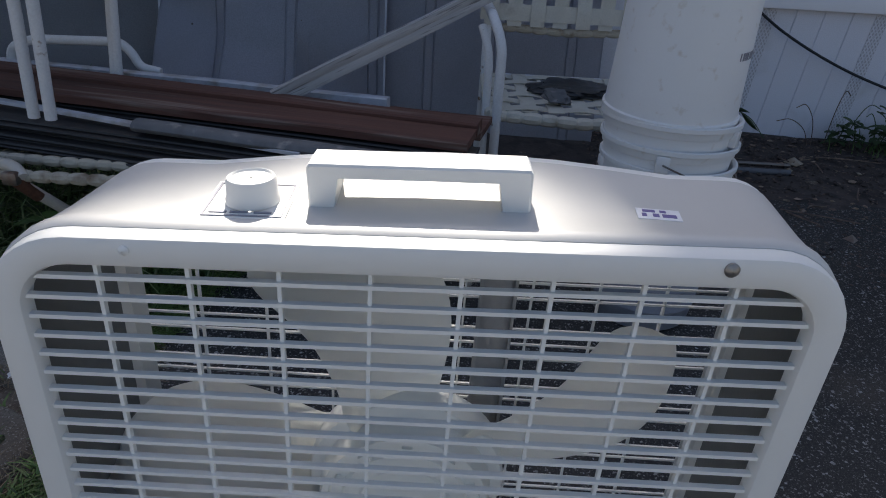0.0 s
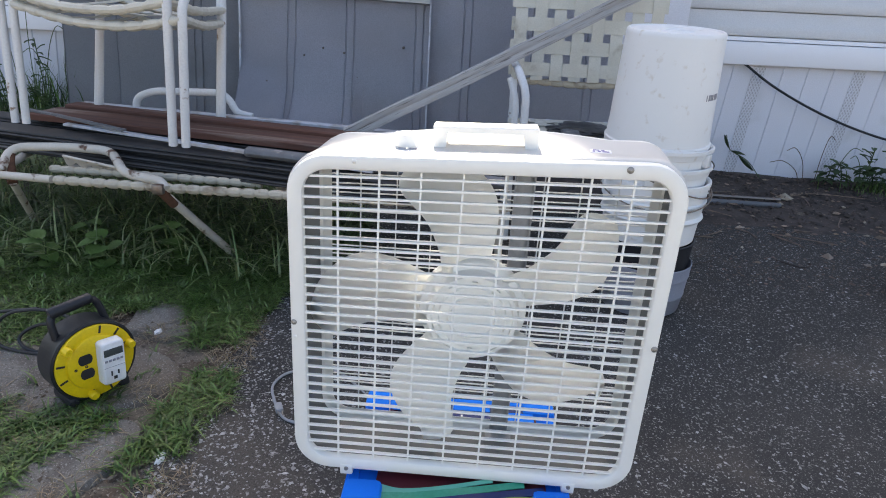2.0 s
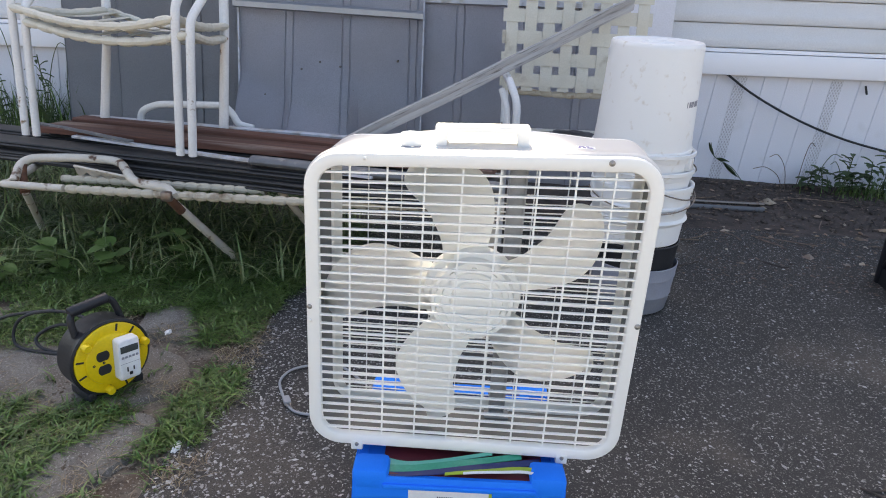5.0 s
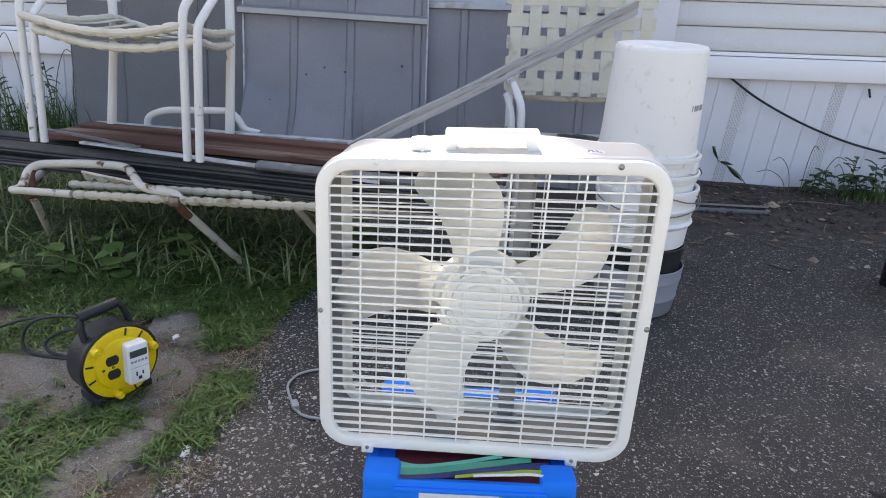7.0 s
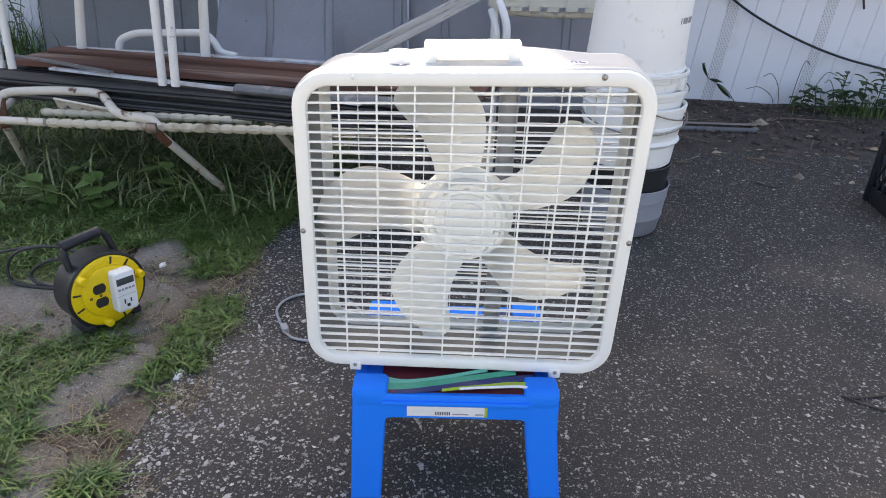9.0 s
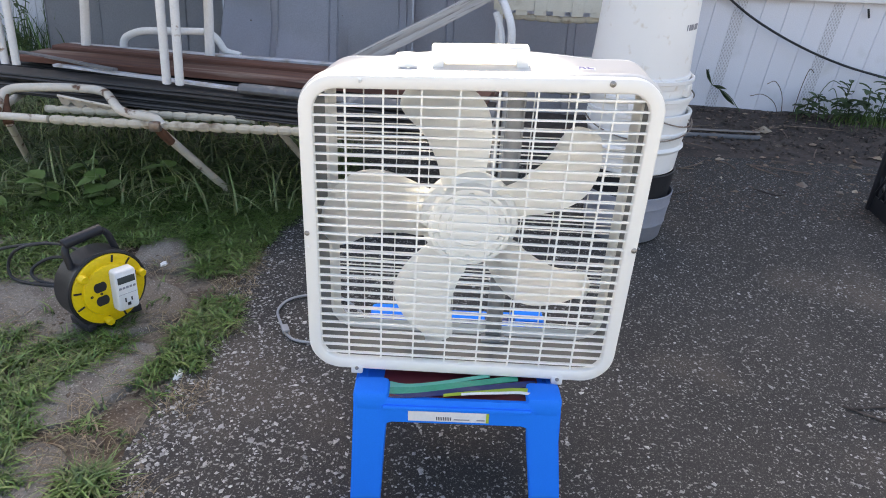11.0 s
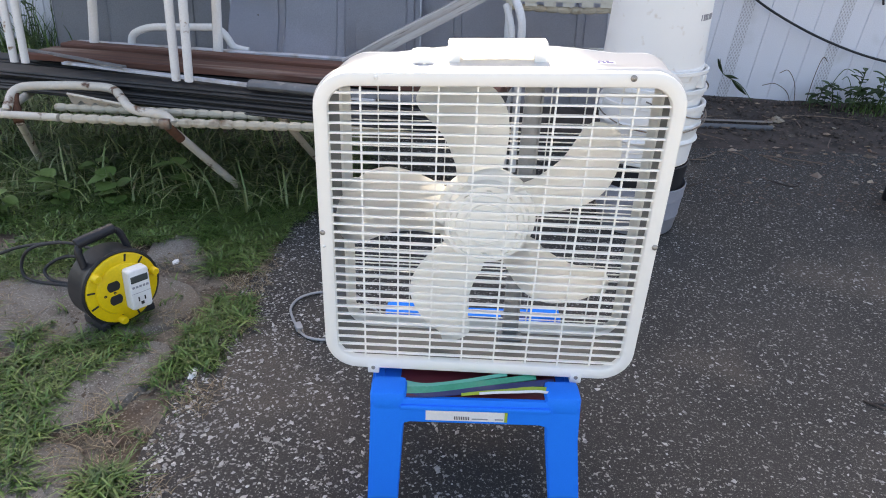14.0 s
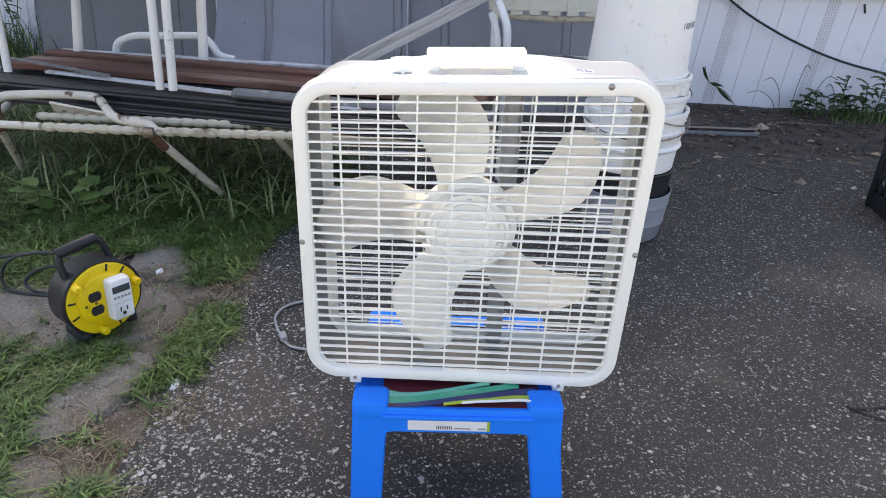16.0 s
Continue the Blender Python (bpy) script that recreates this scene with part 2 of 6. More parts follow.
def grit(m, layers):
    """Lay grains of several sizes and colours over a material: scale, from, to, colour, detail."""
    t = m.node_tree
    n, l = t.nodes, t.links
    b = n["Principled BSDF"]
    src = b.inputs["Base Color"].links[0].from_socket
    geo = n["Geometry"]
    for sc, lo, hi, colour, det in layers:
        v = n.new("ShaderNodeTexNoise")
        v.inputs["Scale"].default_value, v.inputs["Detail"].default_value = sc, det
        v.inputs["Distortion"].default_value = 0.4
        l.new(geo.outputs["Position"], v.inputs["Vector"])
        r = n.new("ShaderNodeMapRange")
        r.inputs[1].default_value, r.inputs[2].default_value = lo, hi
        l.new(v.outputs[0], r.inputs[0])
        x = n.new("ShaderNodeMix")
        x.data_type = "RGBA"
        l.new(r.outputs[0], x.inputs[0])
        l.new(src, x.inputs[6])
        x.inputs[7].default_value = (*colour, 1)
        src = x.outputs[2]
    l.new(src, b.inputs["Base Color"])
    return m


ASPHALT = grit(mat("worn_asphalt", (0.024, 0.0225, 0.022), 0.88, other=(0.043, 0.039, 0.036), scale=2.4, amount=1.0, bump=1.0, fine=190, dirt=(0.115, 0.093, 0.073), dirt_scale=1.7, dirt_from=0.54, dirt_to=0.8), ((240.0, 0.45, 0.30, (0.014, 0.0135, 0.013), 3), (330.0, 0.59, 0.69, (0.12, 0.113, 0.103), 2), (150.0, 0.645, 0.67, (0.20, 0.193, 0.178), 1), (85.0, 0.69, 0.71, (0.26, 0.25, 0.235), 1)))
grit(CONCRETE, ((14.0, 0.50, 0.40, (0.115, 0.10, 0.085), 6), (190.0, 0.44, 0.30, (0.075, 0.065, 0.055), 3), (260.0, 0.58, 0.70, (0.30, 0.285, 0.26), 2)))
grit(SOIL, ((11.0, 0.54, 0.40, (0.085, 0.06, 0.042), 7), (90.0, 0.46, 0.32, (0.06, 0.045, 0.034), 4), (170.0, 0.58, 0.68, (0.27, 0.235, 0.19), 2)))


def vent():
    """Pale vinyl with a lattice of small dark openings."""
    m = mat("vented_skirting", (0.66, 0.665, 0.73), 0.5)
    t = m.node_tree
    n, l = t.nodes, t.links
    b = n["Principled BSDF"]
    src = b.inputs["Base Color"].links[0].from_socket
    mp = n.new("ShaderNodeMapping")
    mp.inputs["Rotation"].default_value = (0, radians(45), 0)
    mp.inputs["Scale"].default_value = (1.25, 1, 0.72)
    l.new(n["Geometry"].outputs["Position"], mp.inputs[0])
    sep = n.new("ShaderNodeSeparateXYZ")
    l.new(mp.outputs[0], sep.inputs[0])
    cells = []
    for k in (0, 2):
        a = n.new("ShaderNodeMath")
        a.operation = "PINGPONG"
        a.inputs[1].default_value = 0.0075
        l.new(sep.outputs[k], a.inputs[0])
        c = n.new("ShaderNodeMath")
        c.operation = "GREATER_THAN"
        c.inputs[1].default_value = 0.0030
        l.new(a.outputs[0], c.inputs[0])
        cells.append(c.outputs[0])
    both = n.new("ShaderNodeMath")
    both.operation = "MULTIPLY"
    for k in (0, 1):
        l.new(cells[k], both.inputs[k])
    x = n.new("ShaderNodeMix")
    x.data_type = "RGBA"
    l.new(both.outputs[0], x.inputs[0])
    l.new(src, x.inputs[6])
    x.inputs[7].default_value = (0.40, 0.40, 0.43, 1)
    l.new(x.outputs[2], b.inputs["Base Color"])
    return m


VENT = vent()

# ---- building helpers ----


def finish(name, bm, material, smooth=True):
    me = bpy.data.meshes.new(name)
    bmesh.ops.recalc_face_normals(bm, faces=bm.faces)
    bm.to_mesh(me)
    bm.free()
    me.materials.append(material)
    if smooth:
        me.polygons.foreach_set("use_smooth", [True] * len(me.polygons))
        me.set_sharp_from_angle(angle=radians(38))
    return me


def part(name, bm, material, parent, label=""):
    ob = new(name, finish(name, bm, material))
    ob.parent = parent
    return tagged(ob, label)


def thing(name, m, label, category, group="", kind=""):
    ob = new(name)
    ob.empty_display_size = 0.05
    ob.matrix_world = m
    return tagged(ob, label, category, group, kind)


def single(name, bm, material, label, category, m=Matrix(), group="", kind=""):
    ob = new(name, finish(name, bm, material))
    ob.matrix_world = m
    return tagged(ob, label, category, group, kind)


def box(bm, lo, hi, bevel=0.0, turn=None):
    c = [(a + b) / 2 for a, b in zip(lo, hi)]
    s = [abs(b - a) for a, b in zip(lo, hi)]
    m = Matrix.LocRotScale(c, Euler(turn) if turn else None, s)
    r = bmesh.ops.create_cube(bm, size=1, matrix=m)
    if bevel:
        es = list({e for v in r["verts"] for e in v.link_edges})
        bmesh.ops.bevel(bm, geom=es, offset=bevel, segments=2, affect="EDGES", profile=0.5)
    return bm


def skin(bm, loops, closed=True, cap=False):
    rings = [[bm.verts.new(p) for p in loop] for loop in loops]
    for a, b in zip(rings, rings[1:]):
        k = len(a)
        for i in range(k if closed else k - 1):
            bm.faces.new((a[i], a[(i + 1) % k], b[(i + 1) % k], b[i]))
    if cap:
        bm.faces.new(rings[0])
        bm.faces.new(rings[-1][::-1])
    return bm


def smooth_path(pts, n=6):
    pts = [Vector(p) for p in pts]
    ext = [2 * pts[0] - pts[1], *pts, 2 * pts[-1] - pts[-2]]
    out = []
    for i in range(1, len(ext) - 2):
        p0, p1, p2, p3 = ext[i - 1 : i + 3]
        for k in range(n):
            t = k / n
            out.append(0.5 * (2 * p1 + (p2 - p0) * t + (2 * p0 - 5 * p1 + 4 * p2 - p3) * t * t + (3 * p1 - p0 - 3 * p2 + p3) * t**3))
    return out + [pts[-1]]


def rounded_path(pts, r, n=5):
    """Straight runs with rounded bends."""
    pts = [Vector(p) for p in pts]
    out = [pts[0]]
    for a, b, c in zip(pts, pts[1:], pts[2:]):
        u, w = (a - b), (c - b)
        d = min(r, u.length * 0.45, w.length * 0.45)
        p, q = b + u.normalized() * d, b + w.normalized() * d
        out += [(1 - t) ** 2 * p + 2 * t * (1 - t) * b + t * t * q for t in [k / n for k in range(n + 1)]]
    return out + [pts[-1]]


def tube(bm, pts, r, seg=10, radii=None):
    pts = [Vector(p) for p in pts]
    loops, up = [], None
    for i, p in enumerate(pts):
        d = (pts[min(i + 1, len(pts) - 1)] - pts[max(i - 1, 0)]).normalized()
        if up is None:
            up = Vector((0, 0, 1)) if abs(d.z) < 0.9 else Vector((1, 0, 0))
        side = d.cross(up).normalized()
        up = side.cross(d).normalized()
        rr = radii[i] if radii else r
        loops.append([p + rr * (math.cos(a) * side + math.sin(a) * up) for a in [math.tau * k / seg for k in range(seg)]])
    return skin(bm, loops, cap=True)


def lathe(bm, prof, seg=40, cap=False):
    return skin(bm, [[(r * math.cos(math.tau * k / seg), r * math.sin(math.tau * k / seg), z) for k in range(seg)] for r, z in prof], cap=cap)


def rr(w, h, r, n=7):
    """A rounded rectangle about the origin, anticlockwise, as (x, z)."""
    out = []
    for cx, cz, a0 in ((w - r, h - r, 0), (-w + r, h - r, 90), (-w + r, -h + r, 180), (w - r, -h + r, 270)):
        out += [(cx + r * math.cos(radians(a0 + 90 * k / n)), cz + r * math.sin(radians(a0 + 90 * k / n))) for k in range(n + 1)]
    return out


def ground_z(x, y):
    """The drive falls a little to the east and rises towards the house."""
    c = lambda v, a: a * math.tanh(v / a)
    return -0.0327 * c(x, 6) + 0.0398 * c(y, 6)


def bed_z(x, y):
    """The soil bed banks up towards the house."""
    return ground_z(x, y) + (0.06 * max(0.0, y - 2.5) if x > 0.5 else 0.0)


# ---- ground ----
def ground_sheet():
    bm = bmesh.new()
    ticks = sorted({s * v for v in (0, 0.4, 0.8, 1.2, 1.6, 2, 2.5, 3, 3.5, 4, 5, 6, 8, 11, 16, 30, 80, 300, 2000) for s in (-1, 1)})
    rows = [[bm.verts.new((x, y, ground_z(x, y) - 0.012)) for x in ticks] for y in ticks]
    for a, b in zip(rows, rows[1:]):
        for i in range(len(ticks) - 1):
            bm.faces.new((a[i], a[i + 1], b[i + 1], b[i]))
    return single("ground", bm, SOIL, "bare brown soil with scattered bits of mulch", "ground", kind="structure")


ground_sheet()


def drive():
    """The asphalt sheet, with a ragged edge against the grass and the soil bed."""
    bm = bmesh.new()

    def west(y):
        return -0.665 + 0.05 * y + 0.05 * noise.noise((3.1, y * 3.0, 0)) + 0.03 * noise.noise((7.7, y * 11.0, 0))

    def north(x):
        return 2.15 + 0.12 * noise.noise((x * 2.3, 1.7, 0)) + 0.05 * noise.noise((x * 9, 4.7, 0)) - 0.25 * max(0, 0.6 - x)

    ys = [-1.5, -1, -0.5] + [k * 0.06 for k in range(0, 36)]
    rows = []
    for y in ys:
        x0 = west(y)
        xs = [x0 + (6 - x0) * (k / 40) ** 1.6 for k in range(41)]
        row = []
        for x in xs:
            yy = y + (north(x) - 2.1) * max(0, (y - 1.5) / 0.6) if y > 1.5 else y
            row.append(bm.verts.new((x, yy, ground_z(x, yy) + 0.002 * noise.noise((x * 2, yy * 2, 0)))))
        rows.append(row)
    for a, b in zip(rows, rows[1:]):
        for i in range(40):
            bm.faces.new((a[i], a[i + 1], b[i + 1], b[i]))
    edge = [e for e in bm.edges if e.is_boundary]
    r = bmesh.ops.extrude_edge_only(bm, edges=edge)
    for v in r["geom"]:
        if isinstance(v, bmesh.types.BMVert):
            v.co.z -= 0.02
    return single("driveway", bm, ASPHALT, "worn dark asphalt drive with pale stone chips showing", "driveway", kind="structure")


drive()


# unseen pale paving, added past the asphalt to bounce sunlight onto the fan
def apron():
    bm = bmesh.new()
    rows = [[(x, y, ground_z(x, y) + 0.02) for x in [-4 + 0.5 * k for k in range(21)]] for y in [-9 + 0.5 * k for k in range(16)]]
    skin(bm, rows, closed=False)
    r = bmesh.ops.extrude_edge_only(bm, edges=[e for e in bm.edges if e.is_boundary])
    for v in r["geom"]:
        if isinstance(v, bmesh.types.BMVert):
            v.co.z -= 0.08
    return single("pavement", bm, BOUNCE_CONCRETE, "unseen pale concrete paving joining the asphalt drive, added to bounce light", "pavement", kind="structure")


apron()


def soil_bed():
    bm = bmesh.new()
    rows = []
    for i in range(15):
        y = 1.95 + 1.1 * i / 14
        rows.append([(x, y + (0.06 * noise.noise((x * 3, 2, 0)) if i == 0 else 0), ground_z(x, y) - 0.006 + 0.012 * noise.noise((x * 4, y * 4, 3)) + 0.06 * max(0, (y - 2.5)) + 0.006 * noise.noise((x * 13, y * 13, 3))) for x in [-0.3 + 0.1 * k for k in range(60)]])
    skin(bm, rows, closed=False)
    return single("soil_bed", bm, MULCH, "dark bed of soil and mulch along the house", "soil", kind="structure")


soil_bed()

# ---- house ----
WALL_Y = 3.0


def house():
    h = thing("house", pose(0, WALL_Y, 0), "white vinyl-sided home on pale ribbed skirting", "house", kind="structure")
    # skirting with ribs and vented strips
    def skirt_panel(x0, x1):
        bm = bmesh.new()
        prof = []
        x = x0
        while x < x1:
            prof += [(x, 0), (x + 0.124, 0), (x + 0.128, -0.005), (x + 0.133, 0)]
            x += 0.138125
        prof.append((x1, 0))
        skin(bm, [[(a - 0.09 * (0.7 - z), b, z) for a, b in prof] for z in (-0.05, 0.72)], closed=False)
        back = [[(x0, 0.02, z), (x1, 0.02, z)] for z in (-0.05, 0.72)]
        skin(bm, back, closed=False)
        return part("skirting", bm, SKIRT, h)

    skirt_panel(-6, 6)
    for x in [v * 0.5525 + 1.56 for v in range(-13, 8)]:
        bm = bmesh.new()
        box(bm, (x, -0.003, 0.06), (x + 0.065, 0.001, 0.69))
        for v in bm.verts:
            v.co.x -= 0.09 * (0.7 - v.co.z)
        part("vent_strip", bm, VENT, h, "strip of small diamond vents")
    bm = bmesh.new()
    box(bm, (-6, -0.045, 0.70), (6, 0.03, 0.820), 0.004)
    box(bm, (-6, -0.024, 0.824), (6, 0.03, 0.845), 0.002)
    part("trim_board", bm, TRIM, h, "wide white trim board")
    # lap siding
    z, k = 0.846, 0
    while z < 2.75:
        bm = bmesh.new()
        prof = [(0.012, z + 0.006), (-0.018, z + 0.004), (-0.020, z + 0.007), (-0.019, z + 0.060), (-0.012, z + 0.070), (-0.013, z + 0.130), (0.012, z + 0.131)]
        skin(bm, [[(x, y, zz) for y, zz in prof] for x in (-6, 6)], cap=True)
        part("siding_board", bm, SIDING, h)
        z += 0.131
    bm = bmesh.new()
    box(bm, (-6, 0.021, -0.05), (6, 6, 2.8))
    part("wall", bm, SIDING, h)
    bm = bmesh.new()
    pts = [(-0.45, 2.78), (3.0, 3.75), (6.4, 2.78), (6.4, 2.70), (3.0, 3.65), (-0.45, 2.70)]
    skin(bm, [[(x, y, zz) for y, zz in pts] for x in (-6.3, 6.3)], cap=True)
    part("roof", bm, GREY_METAL, h)
    return h


house()


def sheet(x0, x1, z0, z1, y0, y1, ribs, dent=0.0, seed=0, fold=0.0):
    """An upright ribbed metal sheet, its foot at y0 and its top at y1."""
    bm = bmesh.new()
    prof = [(x0, -0.006), (x0 + 0.003, 0)]
    for r in ribs:
        prof += [(r - 0.026, 0), (r - 0.023, 0.0045), (r - 0.021, 0.0045), (r - 0.016, -0.004), (r + 0.016, -0.004), (r + 0.021, 0.0045), (r + 0.023, 0.0045), (r + 0.026, 0)]
    prof += [(x1 - 0.003, 0), (x1, -0.006)]
    fine = []
    for (a, p), (b, q) in zip(prof, prof[1:]):
        k = max(1, int((b - a) / 0.04))
        fine += [(a + (b - a) * i / k, p + (q - p) * i / k) for i in range(k)]
    fine.append(prof[-1])
    loops = []
    for i in range(41):
        t = i / 40
        z, y = z0 + (z1 - z0) * t, y0 + (y1 - y0) * t
        bent = lambda x: -fold * max(0.0, 0.60 - 0.45 * (x + 1.2) - z) - 0.5 * fold * max(0.0, 0.72 - 0.5 * abs(x + 0.78) - z) * (x > -0.97) * (x < -0.62)
        loops.append([(x, y + bent(x) + d + dent * noise.noise((x * 2.1 + seed, z * 2.6, seed)) + 0.3 * dent * noise.noise((x * 7 + seed, z * 8, seed)), z) for x, d in fine])
    skin(bm, loops, closed=False)
    bmesh.ops.solidify(bm, geom=bm.faces[:], thickness=0.0015)
    return bm


def rail(x0, x1, z, y, material, name, label, h=0.022):
    bm = bmesh.new()
    skin(bm, [[(x, y - 0.028, zz) if k else (x, y, zz) for k, zz in ((0, z[i] - h), (1, z[i] - h * 0.7), (1, z[i] + h * 0.5), (0, z[i] + h))] for i, x in ((0, x0), (1, x1))], cap=True)
    return single(name, bm, material, label, "metal strip")


bm = sheet(-1.24, -0.25, 0.06, 1.5, 2.60, 2.84, (-0.97, -0.66, -0.30), 0.03, 3, 0.5)
middle = single("metal_sheet", bm, GREY_METAL, "dented grey ribbed metal sheet leaning on the house", "metal sheet", group="sheets leaning on the house")
bm = sheet(-0.30, 0.74, 0.06, 1.03, 2.66, 2.80, (-0.05, 0.27, 0.6), 0.014, 9)
single("metal_sheet", bm, GREY_METAL, "grey ribbed metal sheet with a white top edge", "metal sheet", group="sheets leaning on the house")
bm = sheet(-1.95, -1.20, 0.06, 1.42, 2.70, 2.90, (-1.5,), 0.012, 15)
single("metal_sheet", bm, DULL_METAL, "plain grey metal sheet leaning on the house", "metal sheet", group="sheets leaning on the house")
bm = sheet(-2.26, -1.90, 0.10, 1.02, 2.74, 2.86, (), 0.012, 21)
single("metal_sheet", bm, DULL_METAL, "narrow grey metal sheet with a slanting edge beside the weeds", "metal sheet", group="sheets leaning on the house")
for x in (-1.242, -0.247):
    bm = bmesh.new()
    skin(bm, [[(x - 0.004, y - 0.012, z), (x + 0.004, y - 0.012, z), (x + 0.004, y + 0.004, z), (x - 0.004, y + 0.004, z)] for y, z in ((2.62, 0.2), (2.84, 1.5))], cap=True)
    part("bright_edge", bm, WHITE_STRIP, middle, "pale bare edge")
for x, z in ((-1.10, 0.52), (-0.97, 0.50), (-0.90, 0.66), (-0.69, 0.60), (-0.62, 0.56), (-0.80, 0.70), (-0.38, 0.72), (-0.69, 0.68)):
    bm = bmesh.new()
    y = 2.60 + (z - 0.06) / 1.44 * 0.24
    lathe(bm, [(0.0005, 0.012), (0.0045, 0.011), (0.0065, 0.006), (0.0065, -0.03)], 10)
    bmesh.ops.transform(bm, matrix=pose(x, y - 0.008, z, 90), verts=bm.verts)
    part("bolt", bm, STEEL, middle, "dark bolt head")
rail(-1.26, -0.25, (0.985, 0.955), 2.73, RAIL_METAL, "metal_rail", "thin galvanised rail fixed across a grey sheet")
rail(-2.24, -1.30, (1.02, 1.0), 2.88, WHITE_STRIP, "white_strip", "white metal strip with bolts on a grey sheet")
rail(-0.27, 0.73, (1.04, 1.04), 2.80, WHITE_STRIP, "white_strip", "white metal strip along the top of a grey sheet")
bm = bmesh.new()
box(bm, (0.68, 2.83, 0.08), (1.10, 2.86, 1.6), 0.004)
single("pale_board", bm, SKIRT, "pale upright panel leaning on the house", "panel")

# ---- box fan ----
FAN = pose(-0.0046, 0.0686, 0.2829, 1.0, 1.0, -0.5)


def box_fan():
    f = thing("box_fan", FAN, "white plastic box fan standing on a blue stool", "fan")
    W, H, ZC = 0.2628, 0.2590, 0.2590
    WARP = 0.042  # the top of the old housing has sagged to one side
    rise = lambda x, z: WARP * x * max(0.0, (z - ZC) / H)

    def loop(inset, y, r=0.055):
        return [(x, y, z + ZC) for x, z in rr(W - inset, H - inset, max(r - inset, 0.012), 8)]

    def dense(l, n=6):
        """More points on the long sides, so that they can swell."""
        out = []
        for i, p in enumerate(l):
            q = l[(i + 1) % len(l)]
            k = n if (Vector(q) - Vector(p)).length > 0.1 else 1
            out += [tuple(Vector(p).lerp(Vector(q), j / k)) for j in range(k)]
        return out

    def hump(l, h):
        return [(x, y, z + (h * max(0.0, 1 - (x / 0.16) ** 2) if z > ZC + 0.15 else 0)) for x, y, z in l]

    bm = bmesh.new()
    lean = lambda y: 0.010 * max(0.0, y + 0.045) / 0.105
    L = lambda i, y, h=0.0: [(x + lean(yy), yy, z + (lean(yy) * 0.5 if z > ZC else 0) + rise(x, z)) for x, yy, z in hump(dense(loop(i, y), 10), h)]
    # the shell's colour is a duller white than the front rim's
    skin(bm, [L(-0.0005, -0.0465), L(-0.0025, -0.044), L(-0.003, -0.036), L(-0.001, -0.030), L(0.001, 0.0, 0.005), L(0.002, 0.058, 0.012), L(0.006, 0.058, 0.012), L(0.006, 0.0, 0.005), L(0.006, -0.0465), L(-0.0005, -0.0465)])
    part("housing", bm, WHITE_SHELL, f, "smooth dull-white housing with a raised top")
    # inner skin of the housing, coloured much darker than the outside
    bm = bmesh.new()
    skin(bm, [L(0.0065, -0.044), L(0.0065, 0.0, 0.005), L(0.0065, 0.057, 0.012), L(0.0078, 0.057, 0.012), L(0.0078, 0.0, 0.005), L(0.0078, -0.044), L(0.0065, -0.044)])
    part("liner", bm, LINER, f, "dark grey inside of the housing")
    bm = bmesh.new()
    skin(bm, [L(0.004, -0.045), L(0.0, -0.045), L(0.0, -0.055), L(0.0015, -0.0585), L(0.005, -0.06), L(0.017, -0.06), L(0.020, -0.0585), L(0.0215, -0.055), L(0.0215, -0.047), L(0.019, -0.047), L(0.019, -0.054), L(0.004, -0.0545), L(0.004, -0.045)])
    part("front_frame", bm, WHITE_PLASTIC, f, "rounded white front rim")
    bm = bmesh.new()
    skin(bm, [L(0.003, 0.0585, 0.012), L(0.003, 0.068, 0.012), L(0.008, 0.072, 0.011), L(0.020, 0.072), L(0.024, 0.066), L(0.020, 0.066), L(0.010, 0.067, 0.009), L(0.006, 0.0585, 0.012), L(0.003, 0.0585, 0.012)])
    part("rear_frame", bm, WHITE_PLASTIC, f)

    # slats of the two grilles
    def grille(y, inset, name, nz, nx, d, deep):
        w, h, r = W - inset, H - inset, 0.055 - inset
        bar = bmesh.new()
        box(bar, (-1, -deep, -d), (1, deep, d))
        hm = finish("slat", bar, SLAT, False)
        bar = bmesh.new()
        box(bar, (-d * 0.9, -0.002, -1), (d * 0.9, 0.002, 1))
        vm = finish("upright", bar, SLAT, False)
        g = new(name, finish(name, box(bmesh.new(), (-0.004, y - 0.003, ZC - h), (-0.0008, y + 0.003, ZC - h + 0.004)), WHITE_PLASTIC))
        g.parent = f
        for k in range(nz):
            z = -h + 2 * h * (k + 0.75) / (nz + 0.5)
            dz = max(0, abs(z) - (h - r))
            half = w - r + math.sqrt(max(0, r * r - dz * dz)) + 0.002
            o = new("slat", hm)
            tilt = Euler((0, -math.atan(WARP * max(0.0, z / H)), 0))
            o.parent, o.matrix_basis = g, Matrix.LocRotScale((lean(y), y, ZC + z), tilt, (half, 1, 1))
        for k in range(nx):
            x = (k - (nx - 1) / 2) * 0.0552 - 0.002
            dx = max(0, abs(x) - (w - r))
            half = h - r + math.sqrt(max(0, r * r - dx * dx)) + 0.002
            o = new("upright", vm)
            up = rise(x, ZC + half)
            o.parent, o.matrix_basis = g, Matrix.LocRotScale((x + lean(y), y + 0.002, ZC + up / 2), None, (1, 1, half + up / 2))

    grille(-0.053, 0.020, "front_grille", 31, 8, 0.00145, 0.0022)
    grille(0.067, 0.022, "rear_grille", 31, 8, 0.0009, 0.0009)

    # blades: narrow at the root, wide and rounded at the tip
    HX, HZ, MX = -0.002, 0.268, 0.061
    lead = [(0.062, 38), (0.085, 35), (0.105, 30), (0.130, 28), (0.157, 27.7), (0.182, 29.5), (0.205, 31.3), (0.224, 31), (0.239, 27), (0.247, 21)]
